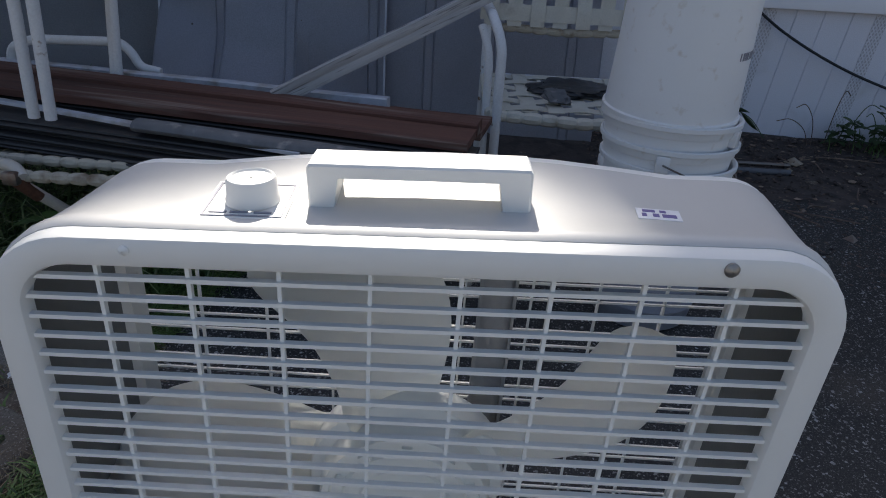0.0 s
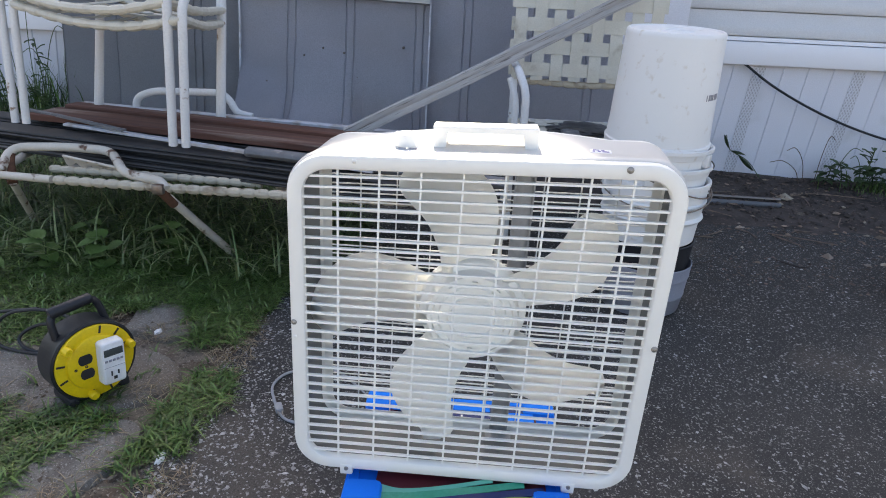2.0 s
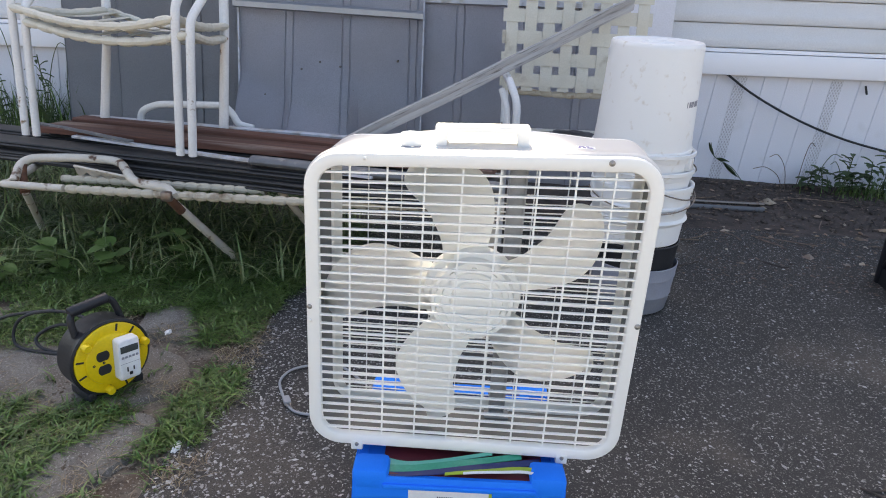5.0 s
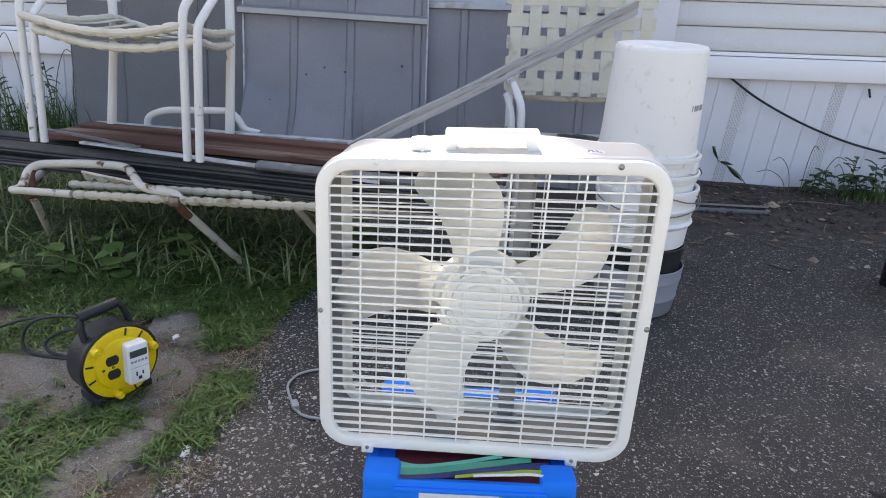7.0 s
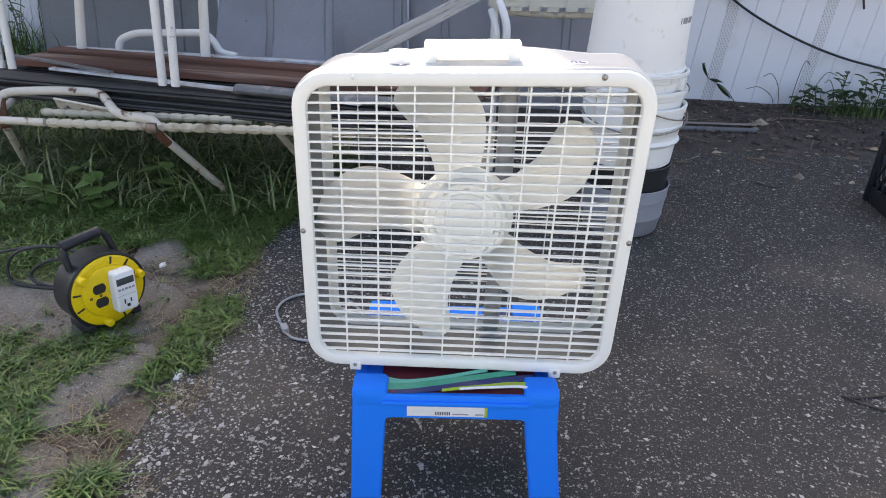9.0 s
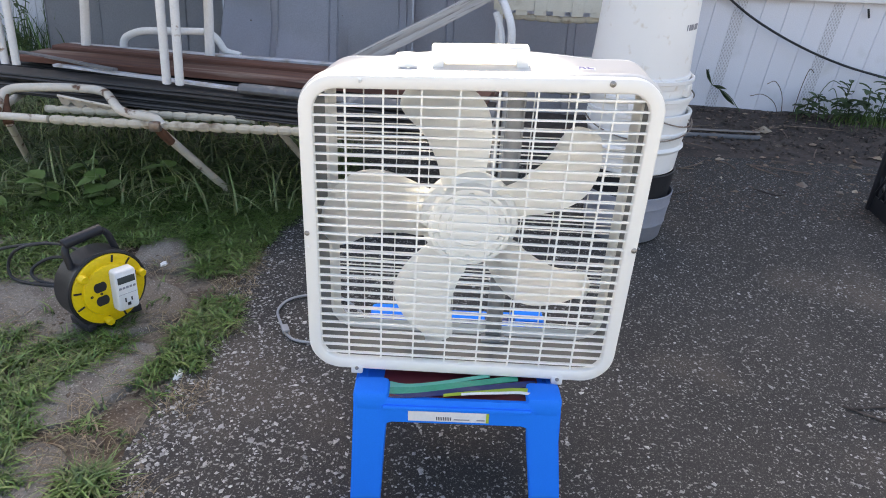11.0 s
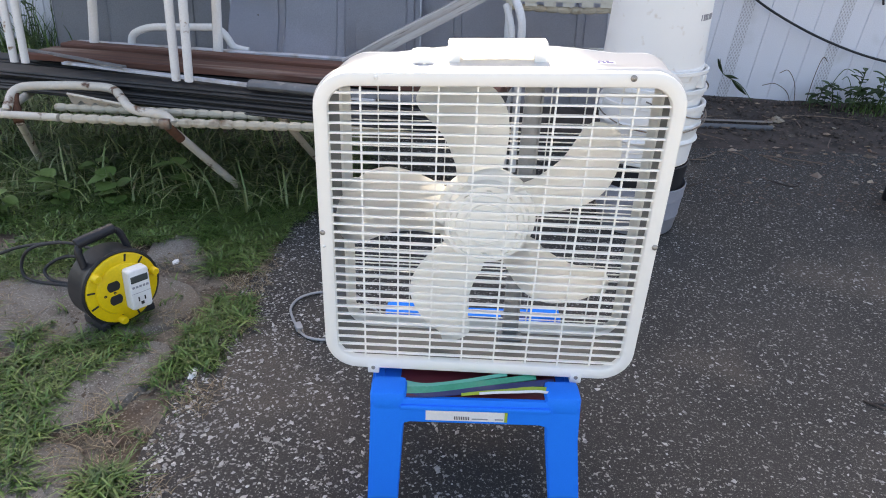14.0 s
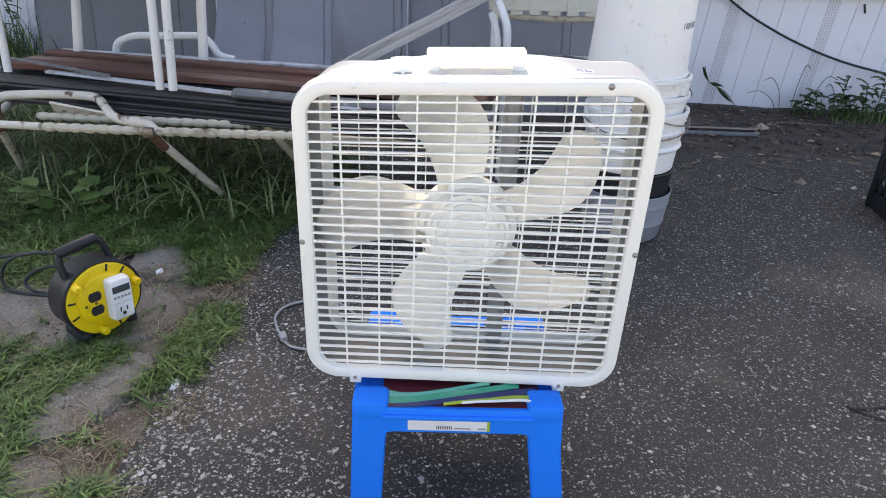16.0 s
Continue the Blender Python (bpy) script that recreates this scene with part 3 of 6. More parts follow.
    trail = [(0.062, -20), (0.085, -15.5), (0.105, -14), (0.130, -12.5), (0.157, -10), (0.182, -6.5), (0.205, -1), (0.224, 6), (0.239, 13), (0.247, 18.5)]
    ld = smooth_path([(r, a, 0) for r, a in lead], 3)
    tr = smooth_path([(r, a, 0) for r, a in trail], 3)
    bm = bmesh.new()
    rows = []
    for p, q in zip(ld, tr):
        rows.append([])
        for k in range(9):
            t = k / 8
            r, a = p.x + (q.x - p.x) * t, radians(p.y + (q.y - p.y) * t)
            y = (t - 0.5) * 0.036 * (1 - 0.25 * (r / 0.23)) + 0.006 * math.sin(math.pi * t)
            rows[-1].append((r * math.cos(a), y, r * math.sin(a)))
    skin(bm, rows, closed=False)
    bmesh.ops.solidify(bm, geom=bm.faces[:], thickness=0.002)
    blade = finish("blade", bm, BLADE)
    bm = bmesh.new()
    lathe(bm, [(0.001, -0.0235), (0.032, -0.0235), (0.0335, -0.026), (0.0355, -0.026), (0.037, -0.024), (0.049, -0.024), (0.051, -0.0205), (0.0595, -0.0205), (0.061, -0.0255), (0.0665, -0.0255), (0.0685, -0.021), (0.070, -0.004), (0.079, 0.0), (0.081, 0.004), (0.081, 0.024), (0.077, 0.024), (0.001, 0.022)], 56)
    bmesh.ops.transform(bm, matrix=pose(HX, 0.002, HZ, -90), verts=bm.verts)
    hub = part("rotor_hub", bm, BLADE, f, "round ribbed hub of the rotor")
    for k in range(5):
        o = new("blade", blade)
        o.parent = hub
        o.matrix_basis = pose(HX, 0.007, HZ) @ Matrix.Rotation(-radians(90.5 + 72 * k), 4, "Y")
    for k in range(10):
        a = math.tau * k / 10
        bm = bmesh.new()
        box(bm, (-0.004, -0.0262, 0.0515), (0.004, -0.0195, 0.0585))
        bmesh.ops.rotate(bm, verts=bm.verts, matrix=Matrix.Rotation(a, 3, "Y"))
        bmesh.ops.translate(bm, verts=bm.verts, vec=(HX, 0.002, HZ))
        part("hub_rib", bm, BLADE, hub)
    bm = bmesh.new()
    lathe(bm, [(0.001, -0.02), (0.045, -0.02), (0.052, -0.012), (0.052, 0.012), (0.04, 0.02), (0.001, 0.02)], 32)
    bmesh.ops.transform(bm, matrix=pose(HX, 0.045, HZ, -90), verts=bm.verts)
    part("motor", bm, BLACK_PLASTIC, f, "dark round motor behind the rotor")
    # steel strap that carries the motor
    bm = bmesh.new()
    box(bm, (MX - 0.013, 0.052, 0.010), (MX + 0.013, 0.055, 0.512), 0.001)
    for e in (-1, 1):
        box(bm, (MX + e * 0.0135 - 0.0012, 0.046, 0.012), (MX + e * 0.0135 + 0.0012, 0.055, 0.510))
    strap = part("motor_strap", bm, STRAP, f, "upright grey steel strap behind the rotor")
    bm = bmesh.new()
    box(bm, (MX - 0.022, 0.030, 0.008), (MX + 0.022, 0.056, 0.012), 0.001)
    part("strap_foot", bm, STRAP, strap)
    # handle, knob, stickers on top
    TOP = 0.5195
    SLOPE = pose(0, 0, TOP) @ pose(0, 0, 0, 0, -2.4) @ pose(0, 0, -TOP)
    bm = bmesh.new()
    prof = [(-0.070, -0.002), (-0.070, 0.030), (-0.068, 0.0325), (0.069, 0.0325), (0.071, 0.030), (0.071, -0.002), (0.053, -0.002), (0.052, 0.024), (0.050, 0.0252), (-0.050, 0.0252), (-0.052, 0.024), (-0.053, -0.002)]
    skin(bm, [[(x, y, z + TOP) for x, z in prof] for y in (-0.018, -0.016, 0.010, 0.012)], cap=True)
    bmesh.ops.bevel(bm, geom=[e for e in bm.edges if abs(e.verts[0].co.y - e.verts[1].co.y) < 1e-5 and abs(abs(e.verts[0].co.y + 0.003) - 0.015) < 1e-4], offset=0.0015, segments=1, affect="EDGES")
    part("handle", bm, WHITE_PLASTIC, f, "square white carrying handle").matrix_basis = SLOPE @ pose(-0.004, 0.004, -0.0025)
    bm = bmesh.new()
    box(bm, (-0.135, -0.040, TOP - 0.004), (-0.081, 0.010, TOP + 0.0008))
    pl = part("dial_plate", bm, WHITE_PLASTIC, f)
    pl.matrix_basis = SLOPE @ pose(-0.004, -0.034, TOP + 0.0004, 4) @ pose(0, 0.04, -TOP)
    marks = [(-0.133, -0.083, -0.0376, -0.0362), (-0.133, -0.083, 0.0062, 0.0076), (-0.133, -0.1316, -0.036, 0.006), (-0.0844, -0.083, -0.036, 0.006)]
    marks += [(a, a + 0.011, -0.0335, -0.0315) for a in (-0.129, -0.116, -0.101)]
    for a, b, c, d in marks:
        bm = bmesh.new()
        box(bm, (a, c, TOP + 0.0009), (b, d, TOP + 0.0014))
        part("printed_line", bm, PLATE_INK, pl, "fine grey printed line")
    bm = bmesh.new()
    lathe(bm, [(0.0172, 0), (0.0172, 0.003), (0.0165, 0.004), (0.0158, 0.0145), (0.0148, 0.0165), (0.0135, 0.017), (0.0125, 0.0155), (0.001, 0.0155)], 28)
    bmesh.ops.translate(bm, verts=bm.verts, vec=(-0.106, -0.016, TOP + 0.0025))
    part("knob", bm, WHITE_PLASTIC, f, "round white speed knob").matrix_basis = SLOPE @ pose(-0.004, 0.007, 0)
    st = bmesh.new()
    box(st, (-0.014, -0.007, 0), (0.014, 0.007, 0.0006))
    o = part("price_sticker", st, STICKER, f, "small white price sticker")
    o.matrix_basis = SLOPE @ pose(0.150, -0.008, TOP + 0.0010, 4, 1.5, -4)
    for k, (a, b, y0, y1) in enumerate(((-0.010, -0.002, 0.002, 0.005), (0.001, 0.005, 0.002, 0.005), (-0.011, -0.008, -0.004, 0.000), (-0.004, 0.000, -0.004, 0.000), (0.002, 0.011, -0.004, 0.000))):
        bm = bmesh.new()
        box(bm, (a, y0, 0.0006), (b, y1, 0.0009))
        part("sticker_mark", bm, PURPLE_INK, o)
    # screws and foot tabs on the front
    for x, z, r in ((-0.172, 0.510, 0.0032), (0.180, 0.5105, 0.0046), (-0.257, 0.26, 0.0042), (0.257, 0.262, 0.0046), (-0.256, 0.236, 0.0028)):
        bm = bmesh.new()
        lathe(bm, [(0.0004, -0.003), (r * 0.6, -0.0026), (r, -0.0012), (r, 0.001)], 14)
        bmesh.ops.transform(bm, matrix=pose(x, -0.0598, z + rise(x, z), -90), verts=bm.verts)
        part("screw", bm, SCREW if r > 0.004 else WHITE_PLASTIC, f, "round screw head")
    for x in (-0.181, 0.170):
        bm = bmesh.new()
        box(bm, (x - 0.010, -0.061, -0.009), (x + 0.010, -0.050, 0.010), 0.002)
        tab = part("foot_tab", bm, WHITE_PLASTIC, f)
        bm = bmesh.new()
        lathe(bm, [(0.0004, -0.003), (0.003, -0.0024), (0.0042, 0.001)], 12)
        bmesh.ops.transform(bm, matrix=pose(x, -0.0605, 0.003, -90), verts=bm.verts)
        part("screw", bm, SCREW, tab)
    return f


box_fan()

# ---- stool ----
def stool():
    X0, X1, Y0, Y1, T = -0.179, 0.173, -0.045, 0.25, 0.274
    s = thing("stool", pose(-0.009, 0.10, 0.0), "bright blue moulded plastic step stool under the fan", "stool")
    hx, hy = (X1 - X0) / 2, (Y1 - Y0) / 2
    bm = bmesh.new()
    prof = rr(hx, hy, 0.03, 5)
    skin(bm, [[(x * k, y * k, z) for x, y in prof] for k, z in ((1.0, T - 0.03), (1.0, T - 0.012), (0.985, T - 0.006), (0.9, T - 0.006), (0.9, T - 0.012), (0.97, T - 0.03), (1, T - 0.03))], cap=False)
    box(bm, (-hx * 0.91, -hy * 0.91, T - 0.013), (hx * 0.91, hy * 0.91, T - 0.009))
    part("seat", bm, BLUE_PLASTIC, s)
    for sx in (-1, 1):
        for sy in (-1, 1):
            bm = bmesh.new()
            x, y = sx * (hx - 0.029), sy * (hy - 0.024)
            box(bm, (x - 0.0305, y - 0.0255, T - 0.035), (x + 0.0305, y + 0.0255, T + 0.006), 0.010)
            part("corner_cap", bm, BLUE_PLASTIC, s)
            # an angled leg of two plates, wider below
            bm = bmesh.new()
            gz = ground_z(sx * hx, 0.1 + sy * hy) + 0.004
            out = 0.012 if sx < 0 else 0.024
            xo, yo = sx * hx, sy * hy
            def ring(z, e, w):
                return [(xo + sx * e, yo + sy * e, z), (xo + sx * e - sx * w, yo + sy * e, z), (xo + sx * e - sx * (w + 0.002), yo + sy * (e - 0.008), z), (xo + sx * (e - 0.008), yo + sy * (e - 0.008), z), (xo + sx * (e - 0.008), yo + sy * e - sy * (w + 0.002), z), (xo + sx * e, yo + sy * e - sy * w, z)]
            skin(bm, [ring(T - 0.014, 0.0, 0.058), ring(T - 0.085, 0.003, 0.055), ring(gz, out, 0.053)], cap=True)
            bmesh.ops.bevel(bm, geom=[e for e in bm.edges if abs(e.verts[0].co.z - e.verts[1].co.z) > 0.02], offset=0.002, segments=2, affect="EDGES")
            part("leg", bm, BLUE_PLASTIC, s)
    for sy in (-1, 1):
        bm = bmesh.new()
        y = sy * (hy + 0.002)
        prof = [(-hx + 0.045, T - 0.018), (hx - 0.045, T - 0.018), (hx - 0.045, T - 0.069), (hx - 0.054, T - 0.056), (hx - 0.066, T - 0.052), (-hx + 0.066, T - 0.052), (-hx + 0.054, T - 0.056), (-hx + 0.045, T - 0.069)]
        skin(bm, [[(x, y - sy * d, z) for x, z in prof] for d in (0, 0.006)], cap=True)
        ap = part("apron", bm, BLUE_PLASTIC, s)
        bm = bmesh.new()
        box(bm, (-hx + 0.05, y - 0.003, T - 0.026), (hx - 0.05, y + 0.003, T - 0.017), 0.0025)
        part("rim", bm, BLUE_PLASTIC, ap)
        if sy < 0:
            bm = bmesh.new()
            box(bm, (-0.083, y - 0.0012, T - 0.0470), (0.055, y - 0.0002, T - 0.0260))
            lb = part("label_sticker", bm, PAPER, ap, "white barcode label with a lime edge")
            bm = bmesh.new()
            for k in range(9):
                x = -0.035 + k * 0.003
                box(bm, (x, y - 0.0016, T - 0.0440), (x + 0.0016, y - 0.0012, T - 0.0370))
            part("barcode", bm, INK, lb)
            for a, b in ((-0.005, 0.022), (0.034, 0.048)):
                bm = bmesh.new()
                box(bm, (a, y - 0.0016, T - 0.0430), (b, y - 0.0012, T - 0.0405))
                part("print_bar", bm, PLATE_INK, lb)
            bm = bmesh.new()
            box(bm, (0.050, y - 0.0016, T - 0.0470), (0.055, y - 0.0012, T - 0.0260))
            part("label_edge", bm, LIME, lb)
    for sx in (-1, 1):
        bm = bmesh.new()
        x = sx * (hx + 0.002)
        box(bm, (x - 0.003, -hy + 0.05, T - 0.075), (x + 0.003, hy - 0.05, T - 0.018), 0.002)
        part("side_apron", bm, BLUE_PLASTIC, s)
    return s


stool()


def printed_bag():
    """A folded glossy printed bag lying on the stool."""
    t = thing("printed_bag", pose(-0.003, 0.10, 0.268), "folded glossy bag printed in teal, navy, lime and maroon", "bag")
    def band(y0, y1, z, wave, material, x0=-0.135, x1=0.135, slope=0.0):
        bm = bmesh.new()
        xs = [x0 + (x1 - x0) * k / 24 for k in range(25)]
        loops = []
        for y, dz in ((y0, -0.0015), (y0 - 0.001, 0.001), (y1, 0.001), (y1, -0.0015)):
            loops.append([(x, y, z + dz + wave * math.sin((x - x0) / (x1 - x0) * math.pi) + slope * x) for x in xs])
        skin(bm, loops + [loops[0]], closed=False)
        part("printed_stripe", bm, material, t)
    band(-0.138, 0.13, 0.0, 0.0, MAROON)

    def ribbon(pts, w0, w1, z, material):
        """A printed swoosh along the front of the bag."""
        bm = bmesh.new()
        c = smooth_path([(x, y, 0) for x, y in pts], 8)
        loops = []
        for k, p in enumerate(c):
            w = (w0 + (w1 - w0) * k / (len(c) - 1)) / 2
            zz = z + 0.004 * math.sin(p.x * 21 + 1) + 0.018 * p.x
            loops.append([(p.x, p.y - w, zz), (p.x, p.y + w, zz + 0.0015), (p.x, p.y + w, zz - 0.001), (p.x, p.y - w, zz - 0.0015)])
        skin(bm, loops, cap=True)
        part("printed_stripe", bm, material, t)

    ribbon([(-0.135, -0.138), (-0.05, -0.134), (0.04, -0.122), (0.13, -0.098)], 0.012, 0.014, 0.006, NAVY)
    ribbon([(-0.14, -0.126), (-0.07, -0.124), (0.02, -0.112), (0.10, -0.09)], 0.016, 0.012, 0.0075, GREEN)
    ribbon([(-0.13, -0.108), (-0.09, -0.116), (-0.02, -0.108), (0.05, -0.09)], 0.014, 0.006, 0.0085, TEAL_LIGHT)
    ribbon([(-0.03, -0.142), (0.04, -0.134), (0.09, -0.124), (0.135, -0.122)], 0.004, 0.012, 0.0075, LIME)
    ribbon([(0.0, -0.142), (0.06, -0.136), (0.10, -0.130), (0.125, -0.133)], 0.003, 0.004, 0.0085, PAPER)
    band(0.02, 0.12, 0.004, 0.0, NAVY, -0.12, 0.13)
    for x0, x1, y in ((-0.13, -0.03, 0.09), (-0.02, 0.05, 0.10), (0.06, 0.13, 0.07)):
        band(y, y + 0.03, 0.007, 0.0, BLUE_PLASTIC, x0, x1)
    for k in range(5):
        band(0.05, 0.062, 0.007, 0.0, LIME if k % 2 else YELLOW, -0.03 + k * 0.022, -0.018 + k * 0.022)
    return t


printed_bag()


# ---- loose furniture by the house ----
def wrapped(bm, pts, r, pitch=0.045, bulge=0.004):
    """A tube wound with vinyl strap: a row of soft swellings."""
    pts = [Vector(p) for p in pts]
    total = sum((b - a).length for a, b in zip(pts, pts[1:]))
    n = max(8, int(total / pitch) * 8)
    out, rad, walked, seg = [], [], 0.0, 0
    for i in range(n + 1):
        d = total * i / n
        while seg < len(pts) - 2 and d > walked + (pts[seg + 1] - pts[seg]).length:
            walked += (pts[seg + 1] - pts[seg]).length
            seg += 1
        a, b = pts[seg], pts[seg + 1]
        out.append(a.lerp(b, min(1, (d - walked) / max((b - a).length, 1e-6))))
        f = (d / pitch) % 1.0
        rad.append(r + bulge * (0.9 * math.sin(math.pi * min(1, f * 1.15)) ** 0.4 - 0.5 if f < 0.87 else -0.7))
    return tube(bm, out, r, 9, rad)


def tube_part(name, pts, r, material, parent, label="", bend=0.04, wrap=0.0):
    bm = bmesh.new()
    pts = rounded_path(pts, bend) if len(pts) > 2 else pts
    wrapped(bm, pts, r, wrap) if wrap else tube(bm, pts, r)
    return part(name, bm, material, parent, label)


def lounger():
    t = thing("lounger", pose(0, 0, 0), "old rusty white tube lounger with vinyl straps, loaded with boards", "lounger")
    P = tube_part
    P("rail_end", [(-1.54, 1.16, 0.392), (-1.535, 1.122, 0.397), (-1.47, 1.115, 0.398), (-1.31, 1.091, 0.400)], 0.0125, TUBE_RUST, t, "bare end of the front rail", 0.03)
    P("front_rail", [(-1.30, 1.09, 0.400), (-0.95, 1.07, 0.400), (-0.52, 1.06, 0.400), (0.12, 1.06, 0.400)], 0.0135, VINYL_OLD, t, "strap-wrapped front rail", wrap=0.043)
    P("inner_rail", [(-1.36, 1.17, 0.412), (-1.00, 1.15, 0.412), (-0.66, 1.13, 0.410)], 0.012, VINYL_OLD, t, "strap-wrapped inner rail", wrap=0.043)
    P("back_rail", [(-1.56, 1.72, 0.41), (0.12, 1.66, 0.41)], 0.0135, TUBE_RUST, t)
    P("end_rail", [(-1.515, 1.12, 0.398), (-1.58, 1.42, 0.405), (-1.56, 1.72, 0.41)], 0.0135, TUBE_RUST, t)
    P("front_arm", [(-1.50, 1.13, 0.405), (-1.52, 1.225, 0.462), (-1.36, 1.262, 0.463), (-1.20, 1.255, 0.460), (-1.08, 1.10, 0.428), (-0.955, 1.07, 0.422), (-0.93, 1.05, 0.402)], 0.0145, TUBE_RUST, t, "bent arm tube with flaking white paint", 0.05)
    P("back_arm", [(-1.38, 1.80, 0.47), (-1.375, 1.80, 0.545), (-1.30, 1.80, 0.576), (-1.02, 1.80, 0.582), (-0.985, 1.80, 0.55), (-0.965, 1.80, 0.505), (-0.90, 1.80, 0.492)], 0.0145, TUBE_WHITE, t, "bent white arm tube", 0.05)
    g = ground_z(-0.83, 1.33)
    P("leg", [(-0.949, 1.046, 0.400), (-0.835, 1.335, g - 0.01)], 0.0135, TUBE_RUST, t, "slanting rusty leg")
    P("bracket", [(-1.515, 1.215, 0.452), (-1.505, 1.185, 0.425), (-1.475, 1.14, 0.365)], 0.0155, RUST, t, "rust-eaten corner bracket", 0.02)
    P("leg", [(-1.478, 1.145, 0.368), (-1.65, 1.46, ground_z(-1.65, 1.46) - 0.01)], 0.0125, TUBE_RUST, t, "slanting rusty leg")
    P("collar", [(-0.948, 1.047, 0.399), (-0.930, 1.093, 0.340)], 0.0146, RUST, t, "rusted collar on the leg")
    P("leg", [(-0.64, 1.20, 0.402), (-0.60, 1.22, 0.34), (-0.58, 1.60, ground_z(-0.58, 1.60) - 0.01)], 0.0125, TUBE_RUST, t)
    P("leg", [(-1.50, 1.70, 0.41), (-1.56, 1.95, ground_z(-1.56, 1.95) - 0.01)], 0.0125, TUBE_RUST, t)
    P("leg", [(0.08, 1.08, 0.40), (0.12, 1.30, ground_z(0.1, 1.3) - 0.01)], 0.0125, TUBE_RUST, t)
    P("leg", [(0.08, 1.64, 0.41), (0.12, 1.80, ground_z(0.1, 1.8) - 0.01)], 0.0125, TUBE_RUST, t)
    bm = bmesh.new()
    box(bm, (-0.968, 1.030, 0.388), (-0.932, 1.052, 0.420), 0.006)
    part("joint_plate", bm, STEEL, t, "rusted steel joint")
    for k in range(30):
        x = -1.34 + k * 0.047
        bm = bmesh.new()
        ys = [1.16 + 0.51 * i / 8 for i in range(9)]
        loops = [[(x - 0.019, y, z), (x + 0.019, y, z), (x + 0.019, y, z + 0.003), (x - 0.019, y, z + 0.003)] for y, z in [(y, 0.408 - 0.02 * math.sin((y - 1.16) / 0.51 * math.pi)) for y in ys]]
        skin(bm, loops, cap=True)
        part("strap", bm, VINYL_OLD, t)
    # scalloped metal edge under the arm
    bm = bmesh.new()
    top = [(-1.300 + 0.005 * k, 0.462 - 0.00085 * k) for k in range(40)]
    low = [(x + 0.006, z - 0.011 - 0.020 * (1 - k / 44) * abs(math.cos((k - 2) * math.pi / 9)) ** 0.6) for k, (x, z) in enumerate(top)]
    skin(bm, [[(x, 1.148, z) for x, z in top], [(x, 1.152, z) for x, z in low]], closed=False)
    bmesh.ops.solidify(bm, geom=bm.faces[:], thickness=0.003)
    tube(bm, [(top[0][0], 1.150, top[0][1]), (top[-1][0] + 0.01, 1.150, top[-1][1] - 0.002)], 0.0045, 8)
    part("scalloped_edge", bm, TUBE_RUST, t, "scalloped metal edging")
    return t


lounger()


def long_strip(name, a, b, prof, material, label, category, sag=0.0, sway=0.0, seed=0, group=""):
    """A long thing of one cross-section, from a to b; prof is (sideways, up)."""
    a, b = Vector(a), Vector(b)
    d = (b - a).normalized()
    side = d.cross(Vector((0, 0, 1))).normalized()
    bm = bmesh.new()
    loops = []
    for i in range(25):
        t = i / 24
        c = a.lerp(b, t) + side * sway * math.sin(t * math.pi * 1.3 + seed) + Vector((0, 0, -sag * math.sin(t * math.pi) + 0.004 * noise.noise((t * 4, seed, 0))))
        loops.append([c + side * u + Vector((0, 0, v)) for u, v in prof])
    skin(bm, loops, cap=True)
    return single(name, bm, material, label, category, group=group)


def slab_prof(w, h):
    return [(-w / 2, 0), (w / 2, 0), (w / 2, h * 0.85), (w / 2 - h * 0.15, h), (-w / 2 + h * 0.15, h), (-w / 2, h * 0.85)]


def ribbed_prof(w, h, n):
    top = []
    for k in range(n):
        u0, u1 = -w / 2 + w * k / n, -w / 2 + w * (k + 1) / n
        top += [(u0 + 0.1 * w / n, h * 0.65), (u0 + 0.25 * w / n, h), (u1 - 0.25 * w / n, h), (u1 - 0.1 * w / n, h * 0.65)]
    return [(w / 2, 0)] + top[::-1] + [(-w / 2, 0)]


PILE = "boards and strips piled on the lounger"
# crosswise bearers are hidden; the strips lie on the straps and on one another
def bundle(a, b, w, n, label, seed):
    """A stack of thin vinyl strips, each slipped a little over the one below."""
    t = thing("vinyl_bundle", Matrix(), label, "vinyl strips", PILE)
    r = random.Random(seed)
    a, b = Vector(a), Vector(b)
    d = (b - a).normalized()
    side = d.cross(Vector((0, 0, 1))).normalized()
    z = 0.0
    for k in range(n):
        h = r.uniform(0.006, 0.010)
        u0, u1 = r.uniform(-0.014, 0.014) + (0.25 * w * k / n), r.uniform(-0.014, 0.014) + (0.25 * w * k / n)
        ww = w * (1 - 0.35 * k / n) * r.uniform(0.85, 1.0)
        prof = [(-ww / 2, 0), (ww / 2, 0), (ww / 2 + 0.002, h * 0.45), (ww / 2 - 0.001, h * 0.9), (-ww / 2, h * 0.9)]
        bm = bmesh.new()
        loops = []
        for i in range(25):
            q = i / 24
            c = a.lerp(b, q) - side * (u0 + (u1 - u0) * q) + side * 0.008 * math.sin(q * 4 + k)
            loops.append([c + side * u + Vector((0, 0, z + v)) for u, v in prof])
        skin(bm, loops, cap=True)
        part("layer", bm, DARK_STRIP, t)
        z += h
    return t


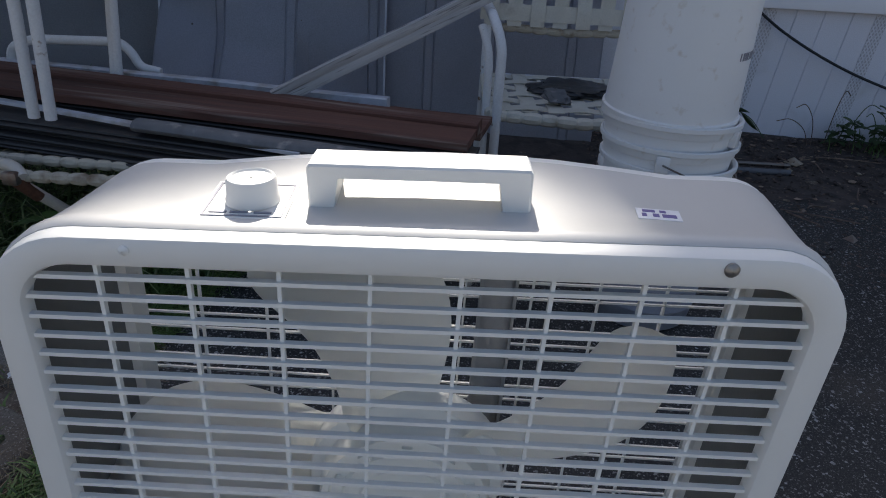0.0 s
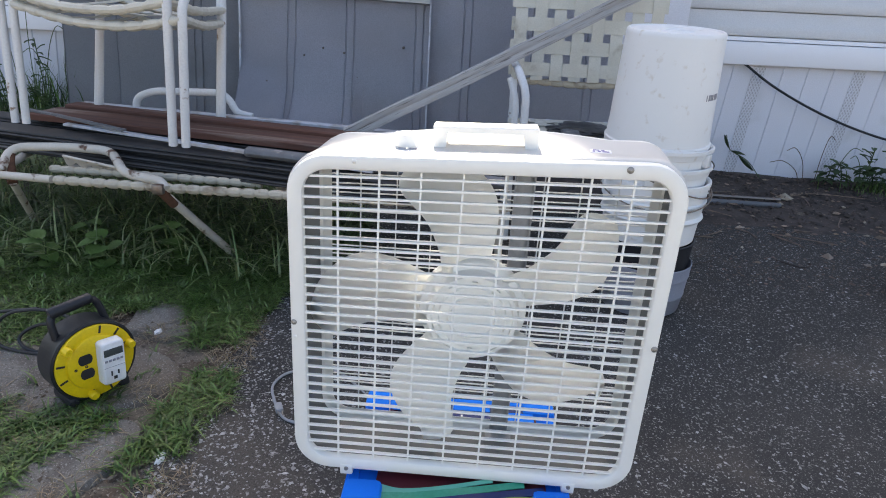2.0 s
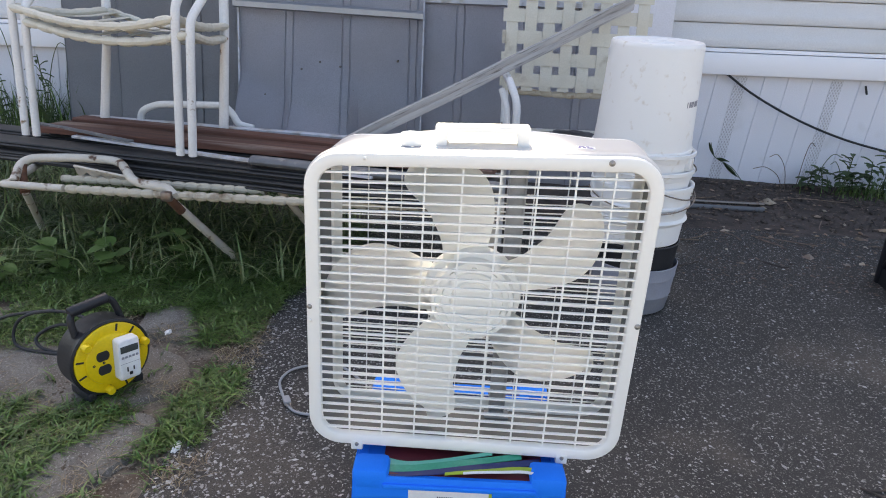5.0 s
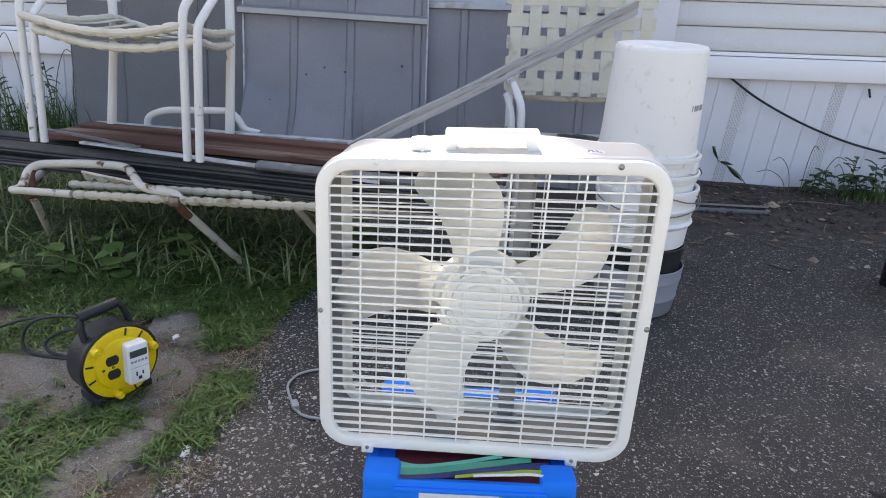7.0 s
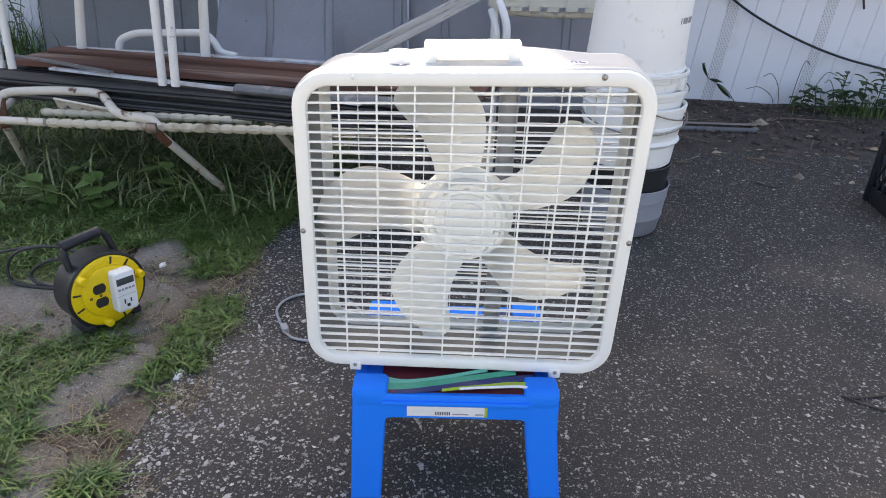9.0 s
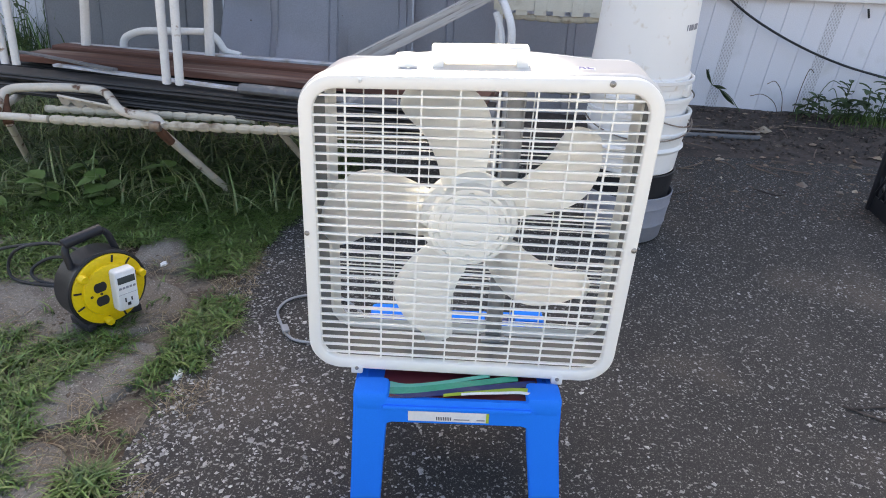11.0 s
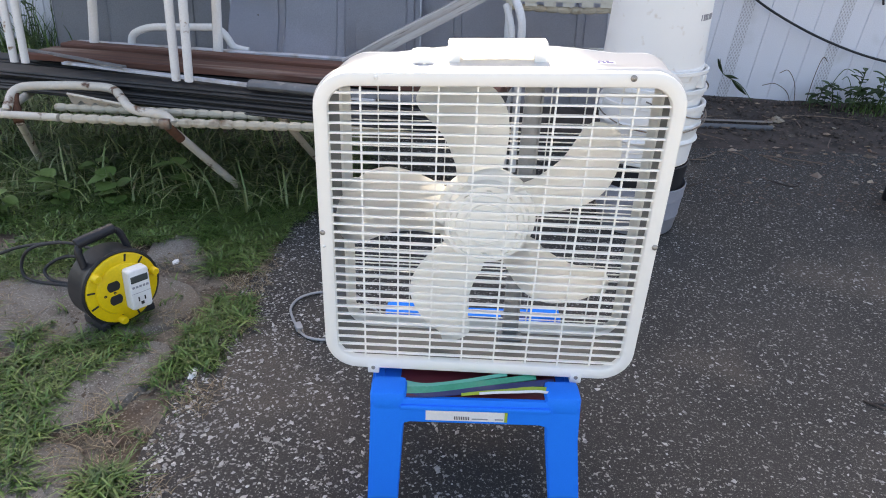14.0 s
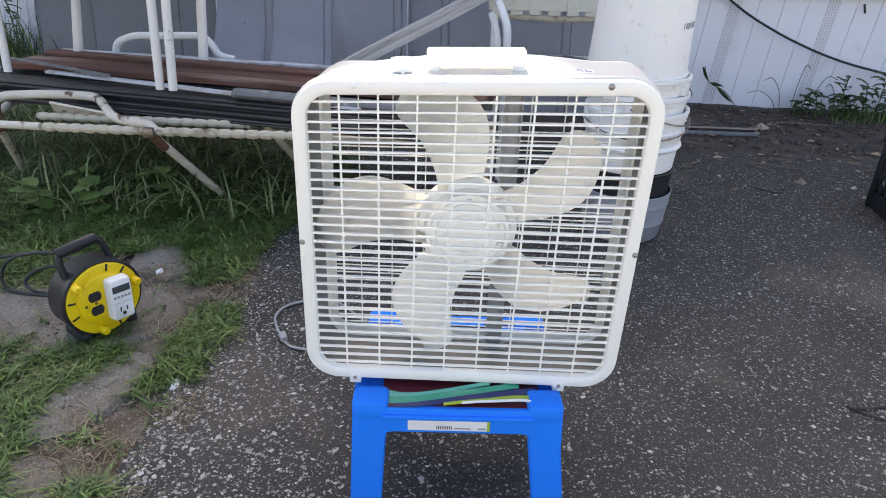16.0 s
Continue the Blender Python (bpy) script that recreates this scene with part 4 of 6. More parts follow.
bundle((-2.55, 1.66, 0.418), (0.06, 1.00, 0.414), 0.17, 8, "stack of long thin black vinyl strips on the lounger", 1)
bundle((-2.50, 1.80, 0.418), (0.10, 1.17, 0.414), 0.13, 7, "second stack of long black vinyl strips under the boards", 2)
long_strip("grey_pipe", (-0.72, 1.20, 0.480), (0.10, 1.02, 0.470), [(0.028 * math.cos(a), 0.016 + 0.016 * math.sin(a)) for a in [math.tau * k / 12 for k in range(12)]], GREY_STRIP, "mottled grey half-round pipe on the pile", "pipe", 0, 0.0, 3, PILE)
long_strip("brown_board", (-1.66, 1.634, 0.486), (0.10, 1.26, 0.478), slab_prof(0.17, 0.022), BROWN_WOOD, "red-brown painted board with scuffed paint", "board", 0, 0.0, 5, PILE)
long_strip("brown_board", (-1.60, 1.728, 0.49), (0.12, 1.345, 0.478), slab_prof(0.075, 0.034), BROWN_WOOD, "narrow red-brown board beside a wider one", "board", 0, 0.0, 6, PILE)
long_strip("brown_board", (-1.52, 1.88, 0.44), (0.15, 1.50, 0.44), slab_prof(0.20, 0.02), BROWN_WOOD, "red-brown board lying under white channel", "board", 0, 0.0, 8, PILE)
long_strip("white_strip", (-1.48, 1.475, 0.488), (-0.30, 1.085, 0.480), slab_prof(0.024, 0.009), WHITE_STRIP, "narrow white metal strip along a brown board", "metal strip", 0, 0.0, 7, PILE)
long_strip("white_channel", (-1.62, 1.836, 0.465), (-0.14, 1.56, 0.462), [(-0.02, 0), (0.02, 0), (0.02, 0.044), (0.017, 0.046), (-0.017, 0.046), (-0.02, 0.044)], WHITE_STRIP, "white metal channel with bolt holes along the pile", "metal strip", 0, 0.0, 9, PILE)
long_strip("grey_lath", (-1.70, 1.60, 0.508), (-1.20, 1.365, 0.504), slab_prof(0.02, 0.008), GREY_STRIP, "thin grey lath across the strips", "lath", 0, 0.008, 10, PILE)
long_strip("weathered_board", (-0.47, 1.50, 0.495), (0.672, 2.02, 1.045), [(-0.012, -0.027), (0.012, -0.027), (0.014, -0.009), (0.010, 0.0), (0.014, 0.010), (0.012, 0.027), (-0.012, 0.027), (-0.014, 0.0)], OLD_WOOD, "grey weathered board leaning against a chair back", "board")


def patio_chair(dx, dz, label):
    """A tube chair whose front legs rise into arms; seat rails wound with strap."""
    t = thing("patio_chair", pose(0, 0, 0), label, "chair", "stacked chairs")
    o = Vector((dx, -0.2 * dx, 0))
    V = lambda *p: Vector(p) + o
    h = Vector((0, 0, dz))
    fl, fr, br, bl = V(-1.63, 1.41, 0.505), V(-0.965, 1.18, 0.508), V(-0.985, 1.66, 0.508), V(-1.505, 1.735, 0.508)
    sfl, sfr, sbr, sbl = V(-1.60, 1.41, 0.945) + h, V(-0.925, 1.15, 0.935) + h, V(-0.955, 1.67, 0.90) + h, V(-1.43, 1.72, 0.94) + h
    if dx > 0.03:
        sbr, sbl = sbr - o * 0.93, sbl - o * 0.93
        br, bl = br - o * 0.93, bl - o * 0.93
    P = tube_part
    for foot, top, back in ((fl, sfl, sbl), (fr, sfr, sbr)):
        arm = top + Vector((0.02, 0.03, 0.10))
        P("front_leg", [foot, top - Vector((0, 0, 0.01)), top + Vector((0.004, 0.004, 0.045)), arm + Vector((0.03, 0.05, 0.05)), back + Vector((0.01, 0.02, 0.22))], 0.0135, TUBE_WHITE, t, "front leg bent over into an arm", 0.06)
    for foot, top in ((br, sbr), (bl, sbl)):
        P("back_leg", [foot, top, top + Vector((0.005, 0.05, 0.5))], 0.0145, TUBE_WHITE, t, "", 0.05)
    sag = Vector((0, 0, -0.035))
    P("front_rail", smooth_path([sfl, sfl.lerp(sfr, 0.35) + sag, sfl.lerp(sfr, 0.7) + sag, sfr], 6), 0.0135, VINYL, t, "strap-wrapped front seat rail", wrap=0.072)
    P("side_rail", smooth_path([sfr, sfr.lerp(sbr, 0.5) + sag * 0.4, sbr], 5), 0.0135, VINYL, t, "strap-wrapped side rail", wrap=0.072)
    P("side_rail", smooth_path([sfl, sfl.lerp(sbl, 0.5) + sag * 0.4, sbl], 5), 0.0135, VINYL, t, "strap-wrapped side rail", wrap=0.072)
    P("back_rail", smooth_path([sbl, sbl.lerp(sbr, 0.5) + sag, sbr], 6), 0.0125, VINYL, t, "strap-wrapped back rail", wrap=0.072)
    # straps between front and back rails
    for k in range(9):
        f = (k + 0.7) / 9.4
        a, b = sfl.lerp(sfr, f) + sag * math.sin(f * math.pi), sbl.lerp(sbr, f) + sag * math.sin(f * math.pi)
        d = (sfr - sfl).normalized() * 0.021
        bm = bmesh.new()
        loops = []
        for i in range(9):
            c = a.lerp(b, i / 8) + Vector((0, 0, 0.004 - 0.02 * math.sin(i / 8 * math.pi)))
            loops.append([c - d, c + d, c + d + Vector((0, 0, 0.003)), c - d + Vector((0, 0, 0.003))])
        skin(bm, loops, cap=True)
        part("strap", bm, VINYL, t)
    return t


patio_chair(0.013, 0.0, "white tube patio chair with cream straps, stacked on boards")
patio_chair(0.058, -0.045, "second white tube patio chair nested under the first")


def web_chair():
    t = thing("web_chair", pose(0, 0, 0), "white chair with a woven cream strap seat and back", "chair")
    P = tube_part
    X0, X1 = 0.17, 0.76
    g = ground_z(0.4, 1.8) - 0.008
    for x in (X0, X1):
        s = 1 if x == X0 else -1
        P("front_leg", [(x + 0.02 * s, 1.66, g), (x + 0.02 * s, 1.67, 0.66), (x - 0.012 * s, 1.72, 0.735), (x - 0.02 * s, 2.12, 0.75)], 0.0155, TUBE_WHITE, t, "front leg bent back into an arm", 0.06)
        P("front_post", [(x - 0.014 * s, 1.70, g), (x - 0.012 * s, 1.72, 0.62), (x - 0.04 * s, 1.76, 0.70)], 0.013, TUBE_WHITE, t, "", 0.05)
        P("back_leg", [(x, 2.22, g), (x, 2.10, 0.50), (x, 2.20, 1.30)], 0.0155, TUBE_WHITE, t, "", 0.08)
        P("side_rail", [(x, 1.68, 0.445), (x, 2.11, 0.475)], 0.0155, VINYL, t, "", wrap=0.055)
    P("front_rail", [(X0, 1.68, 0.445), ((X0 + X1) / 2, 1.67, 0.430), (X1, 1.68, 0.445)], 0.019, VINYL, t, "strap-wrapped front seat rail", wrap=0.055)
    P("seat_back_rail", [(X0, 2.11, 0.475), (X1, 2.11, 0.475)], 0.0155, TUBE_WHITE, t)
    bl = lambda z: 2.115 + (z - 0.55) * 0.11
    P("lower_back_rail", [(X0, bl(0.64), 0.655), ((X0 + X1) / 2, bl(0.64), 0.642), (X1, bl(0.64), 0.655)], 0.014, VINYL_OLD, t, "dirty strap-wrapped lower back rail", wrap=0.055)
    P("top_rail", [(X0, bl(1.30), 1.29), (X1, bl(1.30), 1.29)], 0.0155, TUBE_WHITE, t)

    def weave(origin, u, v, nu, nv, pu, pv, wu, wv, name):
        n = u.cross(v).normalized()
        for k in range(nu):
            bm = bmesh.new()
            loops = []
            for i in range(nv * 4 + 1):
                f = i / 4
                c = origin + u * pu * (k + 0.5) + v * pv * f
                c = c + n * 0.0035 * math.cos(math.pi * (f - 0.5 + k))
                loops.append([c - u * wu / 2, c + u * wu / 2, c + u * wu / 2 + n * 0.002, c - u * wu / 2 + n * 0.002])
            skin(bm, loops, cap=True)
            part(name, bm, VINYL, t)
        for k in range(nv):
            bm = bmesh.new()
            loops = []
            for i in range(nu * 4 + 1):
                f = i / 4
                c = origin + v * pv * (k + 0.5) + u * pu * f
                c = c - n * 0.0035 * math.cos(math.pi * (f - 0.5 + k))
                loops.append([c - v * wv / 2, c + v * wv / 2, c + v * wv / 2 + n * 0.002, c - v * wv / 2 + n * 0.002])
            skin(bm, loops, cap=True)
            part(name, bm, VINYL, t)

    weave(Vector((X0 - 0.030, bl(0.64) - 0.024, 0.660)), Vector((1, 0, 0)), Vector((0, 0.11, 1)).normalized(), 8, 7, 0.082, 0.092, 0.051, 0.056, "back_strap")
    weave(Vector((X0, 1.68, 0.458)), Vector((1, 0, 0)), Vector((0, 1, 0.07)).normalized(), 7, 6, 0.0843, 0.072, 0.052, 0.045, "seat_strap")
    return t


web_chair()


def lump(name, centre, size, material, label, category, seed, flat=0.4):
    bm = bmesh.new()
    bmesh.ops.create_icosphere(bm, subdivisions=4, radius=1)
    for v in bm.verts:
        k = 1 + 0.35 * noise.noise(v.co * 1.7 + Vector((seed, 0, 0))) + 0.16 * noise.noise(v.co * 5 + Vector((seed, 3, 0)))
        v.co *= k
        v.co.z = max(v.co.z, -flat)
        v.co = Vector((v.co.x * size[0], v.co.y * size[1], (v.co.z + flat) * size[2]))
    return single(name, bm, material, label, category, pose(*centre))


lump("plastic_bag", (0.47, 1.93, 0.471), (0.15, 0.11, 0.026), DARK_BAG, "crumpled black plastic bag on the woven seat", "bag", 4)
lump("cloth", (0.40, 1.90, 0.471), (0.05, 0.16, 0.020), GREY_STRIP, "limp grey cloth beside a black bag", "cloth", 9)

# ---- buckets ----
def bucket_stack():
    bx, by = 0.597, 1.245
    gz = ground_z(bx, by)
    b = thing("base_bucket", pose(bx + 0.004, by, gz) @ Matrix.Diagonal((0.94, 0.94, 1, 1)), "low bluish plastic bucket at the foot of the stack", "bucket", "stacked buckets")
    bm = bmesh.new()
    lathe(bm, [(0.001, 0.002), (0.136, 0.002), (0.140, 0.006), (0.149, 0.06), (0.151, 0.062), (0.151, 0.068), (0.150, 0.070), (0.156, 0.125), (0.158, 0.127), (0.158, 0.133), (0.157, 0.135), (0.161, 0.17), (0.158, 0.172), (0.155, 0.16), (0.135, 0.01), (0.001, 0.01)], 56)
    part("body", bm, BUCKET_BLUE, b)
    # a dark bucket shape fills the band between low bucket and white rims
    d = thing("dark_band", pose(bx, by, gz + 0.012), "dark bucket-shaped band set inside the low bucket", "bucket", "stacked buckets")
    bm = bmesh.new()
    lathe(bm, [(0.001, 0), (0.128, 0), (0.142, 0.18), (0.148, 0.235), (0.150, 0.237), (0.146, 0.24), (0.138, 0.2), (0.12, 0.01), (0.001, 0.01)], 48)
    part("body", bm, BLACK_PLASTIC, d)
    z0 = gz + 0.252
    for k, (lift, top) in enumerate(((0.0, 0.20), (0.052, 0.20), (0.108, 0.20))):
        n = thing("bucket", pose(bx - 0.004 - 0.006 * k, by, z0 + lift, 0, 0, 70 * k), "dirty white plastic bucket nested in a stack", "bucket", "stacked buckets")
        bm = bmesh.new()
        r0 = 0.146 if k == 0 else 0.1415
        lathe(bm, [(0.001, 0.0), (r0 - 0.004, 0.0), (r0, 0.004), (r0 + 0.006, 0.07), (0.160, 0.078), (0.1625, 0.082), (0.160, 0.088), (r0 + 0.008, 0.092), (0.160, top - 0.075), (0.1645, top - 0.07), (0.1645, top - 0.063), (0.1605, top - 0.058), (0.163, top - 0.012), (0.1685, top - 0.010), (0.1685, top), (0.163, top + 0.002), (0.157, top - 0.002), (0.1395, 0.006), (0.001, 0.006)] if k == 0 else [(0.001, 0.0), (r0 - 0.004, 0.0), (r0, 0.004), (0.156, top - 0.03), (0.1605, top - 0.028), (0.1635, top - 0.012), (0.1685, top - 0.010), (0.1685, top), (0.163, top + 0.002), (0.157, top - 0.002), (0.137, 0.006), (0.001, 0.006)], 56)
        part("body", bm, BUCKET, n)
        for s in (-1, 1):
            bm = bmesh.new()
            box(bm, (s * 0.160 - 0.010, -0.016, top - 0.052), (s * 0.160 + 0.013, 0.016, top - 0.012), 0.004)
            part("lug", bm, BUCKET, n)
        bm = bmesh.new()
        tube(bm, [(0.176 * math.cos(a), 0.176 * math.sin(a), top - 0.03 - (0.045 + 0.02 * k) * math.sin(-a if a < 0 else a)) for a in [-math.pi * i / 20 for i in range(21)]], 0.0022, 6)
        part("wire_handle", bm, STEEL, n, "drooping wire handle")
    zt = z0 + 0.310
    u = thing("bucket", pose(bx - 0.024, by, zt, 3.5) @ pose(0, 0, 0, 0, 0, 20) @ Matrix.Diagonal((0.96, 0.96, 0.96, 1)), "white plastic bucket turned upside down on the stack", "bucket", "stacked buckets")
    bm = bmesh.new()
    lathe(bm, [(0.158, 0.001), (0.167, 0.0), (0.1685, 0.004), (0.1685, 0.012), (0.163, 0.015), (0.1615, 0.05), (0.1605, 0.06), (0.160, 0.063), (0.1485, 0.335), (0.147, 0.345), (0.143, 0.3495), (0.137, 0.350), (0.134, 0.346), (0.055, 0.345), (0.052, 0.349), (0.034, 0.349), (0.031, 0.345), (0.001, 0.345)], 64)
    part("body", bm, BUCKET, u, "smooth body with a raised ring on its base")
    # stamped letters that cannot be read, on the side facing the drive
    for k in range(7):
        a = radians(-74 + k * 3.9)
        bm = bmesh.new()
        box(bm, (-0.0034, -0.0006, -0.009), (0.0034 if k % 3 else -0.0008, 0.0008, 0.009))
        o = part("stamped_mark", bm, PLATE_INK, u)
        o.matrix_basis = Matrix.Rotation(a, 4, "Z") @ pose(0.1565, 0, 0.168, 0, -2.5, 90)


bucket_stack()

# ---- cord reel with a plug-in timer ----
def cord_reel():
    t = thing("cord_reel", pose(-0.907, 0.502, ground_z(-0.907, 0.502) + 0.004, 0, 0, 55), "yellow and black cable reel standing on a slab", "cable reel")
    R, Z = 0.097, 0.099
    bm = bmesh.new()
    lathe(bm, [(0.001, -0.038), (R - 0.014, -0.038), (R - 0.004, -0.034), (R, -0.026), (R, 0.03), (R + 0.002, 0.033), (R + 0.002, 0.044), (R - 0.003, 0.046), (R - 0.006, 0.044), (0.001, 0.044)], 56)
    bmesh.ops.transform(bm, matrix=pose(0, 0, Z, 90), verts=bm.verts)
    part("drum", bm, BLACK_PLASTIC, t, "round black drum cover")
    bm = bmesh.new()
    lathe(bm, [(R - 0.006, 0.042), (R - 0.006, 0.049), (R - 0.009, 0.0505), (0.068, 0.0505), (0.066, 0.056), (0.062, 0.0575), (0.001, 0.0575)], 56)
    bmesh.ops.transform(bm, matrix=pose(0, 0, Z, 90), verts=bm.verts)
    face = part("face", bm, YELLOW, t, "bright yellow front disc")
    for k in range(12):
        a = math.tau * (k + 0.45) / 12
        if k in (3, 7, 11):
            continue
        # a dark bar on the disc paints the shade inside each slot
        bm = bmesh.new()
        box(bm, (-0.0022, -0.0522, 0.071), (0.0022, -0.0497, 0.089))
        bmesh.ops.rotate(bm, verts=bm.verts, matrix=Matrix.Rotation(a, 3, "Y"))
        bmesh.ops.translate(bm, verts=bm.verts, vec=(0, 0, Z))
        part("slot", bm, SHADOW_BLACK, face)
    for a in (-48, 78, 195):
        bm = bmesh.new()
        lathe(bm, [(0.011, 0.049), (0.010, 0.066), (0.008, 0.069), (0.001, 0.069)], 14)
        bmesh.ops.transform(bm, matrix=pose(0.082 * math.sin(radians(a)), 0, Z + 0.082 * math.cos(radians(a)), 90), verts=bm.verts)
        part("peg", bm, YELLOW, face)
    for x, z in ((-0.026, 0.018), (-0.026, -0.019), (-0.050, 0.0), (-0.026, 0.0)):
        bm = bmesh.new()
        r = 0.016 if z else 0.0035
        if r > 0.01:
            # round outlet with flattened top and bottom
            edge = [(r * math.cos(math.tau * q / 28), max(-0.0125, min(0.0125, r * math.sin(math.tau * q / 28)))) for q in range(28)]
            skin(bm, [[(u, v, w) for u, v in edge] for w in (0.0568, 0.0584)], cap=True)
        else:
            lathe(bm, [(0.001, 0.0582), (r, 0.0582), (r, 0.057)], 14)
        bmesh.ops.transform(bm, matrix=pose(x, 0, Z + z, 90), verts=bm.verts)
        part("socket", bm, SHADOW_BLACK, face)
    # carrying handle
    bm = bmesh.new()
    tube(bm, rounded_path([(-0.062, -0.012, Z + 0.070), (-0.066, -0.002, Z + 0.128), (0.042, 0.003, Z + 0.140), (0.055, -0.006, Z + 0.075)], 0.03), 0.0085, 10)
    part("handle_frame", bm, BLACK_PLASTIC, t)
    bm = bmesh.new()
    tube(bm, [(-0.064, -0.002, Z + 0.130), (-0.061, -0.002, Z + 0.1305), (0.030, 0.002, Z + 0.138), (0.033, 0.002, Z + 0.1385)], 0.0125, 14, [0.011, 0.0135, 0.0135, 0.011])
    part("handle_grip", bm, BLACK_PLASTIC, t)
    for x in (-0.06, 0.06):
        bm = bmesh.new()
        box(bm, (x - 0.012, -0.046, 0.0), (x + 0.012, 0.04, 0.024), 0.005)
        part("foot", bm, BLACK_PLASTIC, t)
    m = thing("plug_in_timer", t.matrix_world @ pose(0.025, -0.0578, Z - 0.001, 0, 3, 0), "white plug-in power meter in the reel's socket", "power meter")
    bm = bmesh.new()
    prof = rr(0.027, 0.055, 0.008, 4)
    skin(bm, [[(x * k, y, z * k) for x, z in prof] for k, y in ((1.0, -0.0005), (1.0, -0.020), (0.97, -0.025), (0.92, -0.027))], cap=True)
    part("case", bm, PAPER, m, "white plastic case")
    bm = bmesh.new()
    box(bm, (-0.022, -0.0285, 0.020), (0.022, -0.0265, 0.038), 0.0008)
    part("display", bm, SCREEN, m, "dark blank display")
    for k in range(5):
        bm = bmesh.new()
        box(bm, (-0.021 + k * 0.009, -0.0287, 0.005), (-0.0145 + k * 0.009, -0.0265, 0.011), 0.001)
        part("button", bm, PLATE_INK, m)
    bm = bmesh.new()
    box(bm, (-0.024, -0.0275, -0.0095), (0.024, -0.0265, -0.0085))
    part("seam", bm, PLATE_INK, m)
    # dark blocks paint the shade in the outlet's openings
    for x, z, w, h in ((-0.008, -0.026, 0.0016, 0.006), (0.008, -0.026, 0.0016, 0.005), (0.0, -0.038, 0.004, 0.004)):
        bm = bmesh.new()
        box(bm, (x - w, -0.028, z - h), (x + w, -0.0265, z + h))
        part("outlet_slot", bm, SHADOW_BLACK, m)
    # loose loops of black cable beside the drum
    c = thing("power_cable", Matrix(), "loose loops of black power cable behind the reel", "cable")
    runs = (
        [(-0.97, 0.62, 0.165), (-1.074, 0.64, 0.186), (-1.16, 0.645, 0.178), (-1.21, 0.645, 0.155), (-1.232, 0.64, 0.118), (-1.225, 0.63, 0.085), (-1.18, 0.615, 0.078), (-1.11, 0.605, 0.077), (-1.00, 0.59, 0.077)],
        [(-0.97, 0.60, 0.14), (-1.07, 0.63, 0.152), (-1.13, 0.64, 0.135), (-1.168, 0.635, 0.105), (-1.15, 0.62, 0.086), (-1.10, 0.61, 0.079), (-1.00, 0.595, 0.077)],
        [(-1.12, 0.66, 0.180), (-1.25, 0.68, 0.150), (-1.40, 0.70, 0.10), (-1.65, 0.76, ground_z(-1.65, 0.76) + 0.006)],
    )
    for pts in runs:
        bm = bmesh.new()
        tube(bm, smooth_path(pts, 7), 0.0045, 8)
        part("loop", bm, BLACK_PLASTIC, c)


cord_reel()

# ---- small things on the ground ----
def on_ground(pts, lift=0.004):
    return [Vector((x, y, ground_z(x, y) + lift)) for x, y in pts]


cord = thing("fan_cord", pose(0, 0, 0), "thin grey fan cord looped on the drive, with plug", "cord")
bm = bmesh.new()
tube(bm, smooth_path([Vector((-0.08, 0.128, 0.33)), Vector((-0.10, 0.30, 0.15))] + on_ground([(-0.18, 0.50), (-0.32, 0.655), (-0.41, 0.66), (-0.465, 0.63), (-0.482, 0.575), (-0.462, 0.52), (-0.445, 0.49)], 0.006), 8), 0.0035, 8)
tube(bm, smooth_path(on_ground([(-0.44, 0.476), (-0.41, 0.45), (-0.36, 0.445), (-0.30, 0.47)], 0.006), 6), 0.0035, 8)
part("flex", bm, GREY_CORD, cord)
bm = bmesh.new()
box(bm, (-0.009, -0.016, 0), (0.009, 0.016, 0.013), 0.003)
bmesh.ops.transform(bm, matrix=pose(-0.442, 0.488, ground_z(-0.44, 0.49) + 0.003, 0, 0, 25), verts=bm.verts)
plug = part("plug", bm, GREY_CORD, cord, "moulded grey plug")
for x in (-0.005, 0.005):
    bm = bmesh.new()
    box(bm, (x - 0.0012, -0.030, 0.005), (x + 0.0012, -0.015, 0.009))
    bmesh.ops.transform(bm, matrix=pose(-0.442, 0.488, ground_z(-0.44, 0.49) + 0.003, 0, 0, 25), verts=bm.verts)
    part("prong", bm, SCREW, plug)


def slab(pts, h, seed):
    bm = bmesh.new()
    c = sum((Vector((x, y, 0)) for x, y in pts), Vector()) / len(pts)
    ring = smooth_path([(x, y, 0) for x, y in pts] + [(*pts[0], 0)], 5)[:-1]
    loops = []
    for k, z in ((1.04, -0.02), (1.0, h - 0.006), (0.97, h), (0.6, h + 0.001), (0.2, h + 0.001)):
        loops.append([(p.x * k + c.x * (1 - k) + 0.008 * noise.noise((p.x * 9, p.y * 9, seed)), p.y * k + c.y * (1 - k) + 0.008 * noise.noise((p.x * 9, p.y * 9, seed + 5)), ground_z(p.x, p.y) + z + 0.003 * noise.noise((p.x * 5 * k, p.y * 5, seed))) for p in ring])
    skin(bm, loops, cap=True)
    single("stepping_slab", bm, CONCRETE, "worn grey stepping slab sunk in grass and soil", "paving slab", group="stepping slabs")


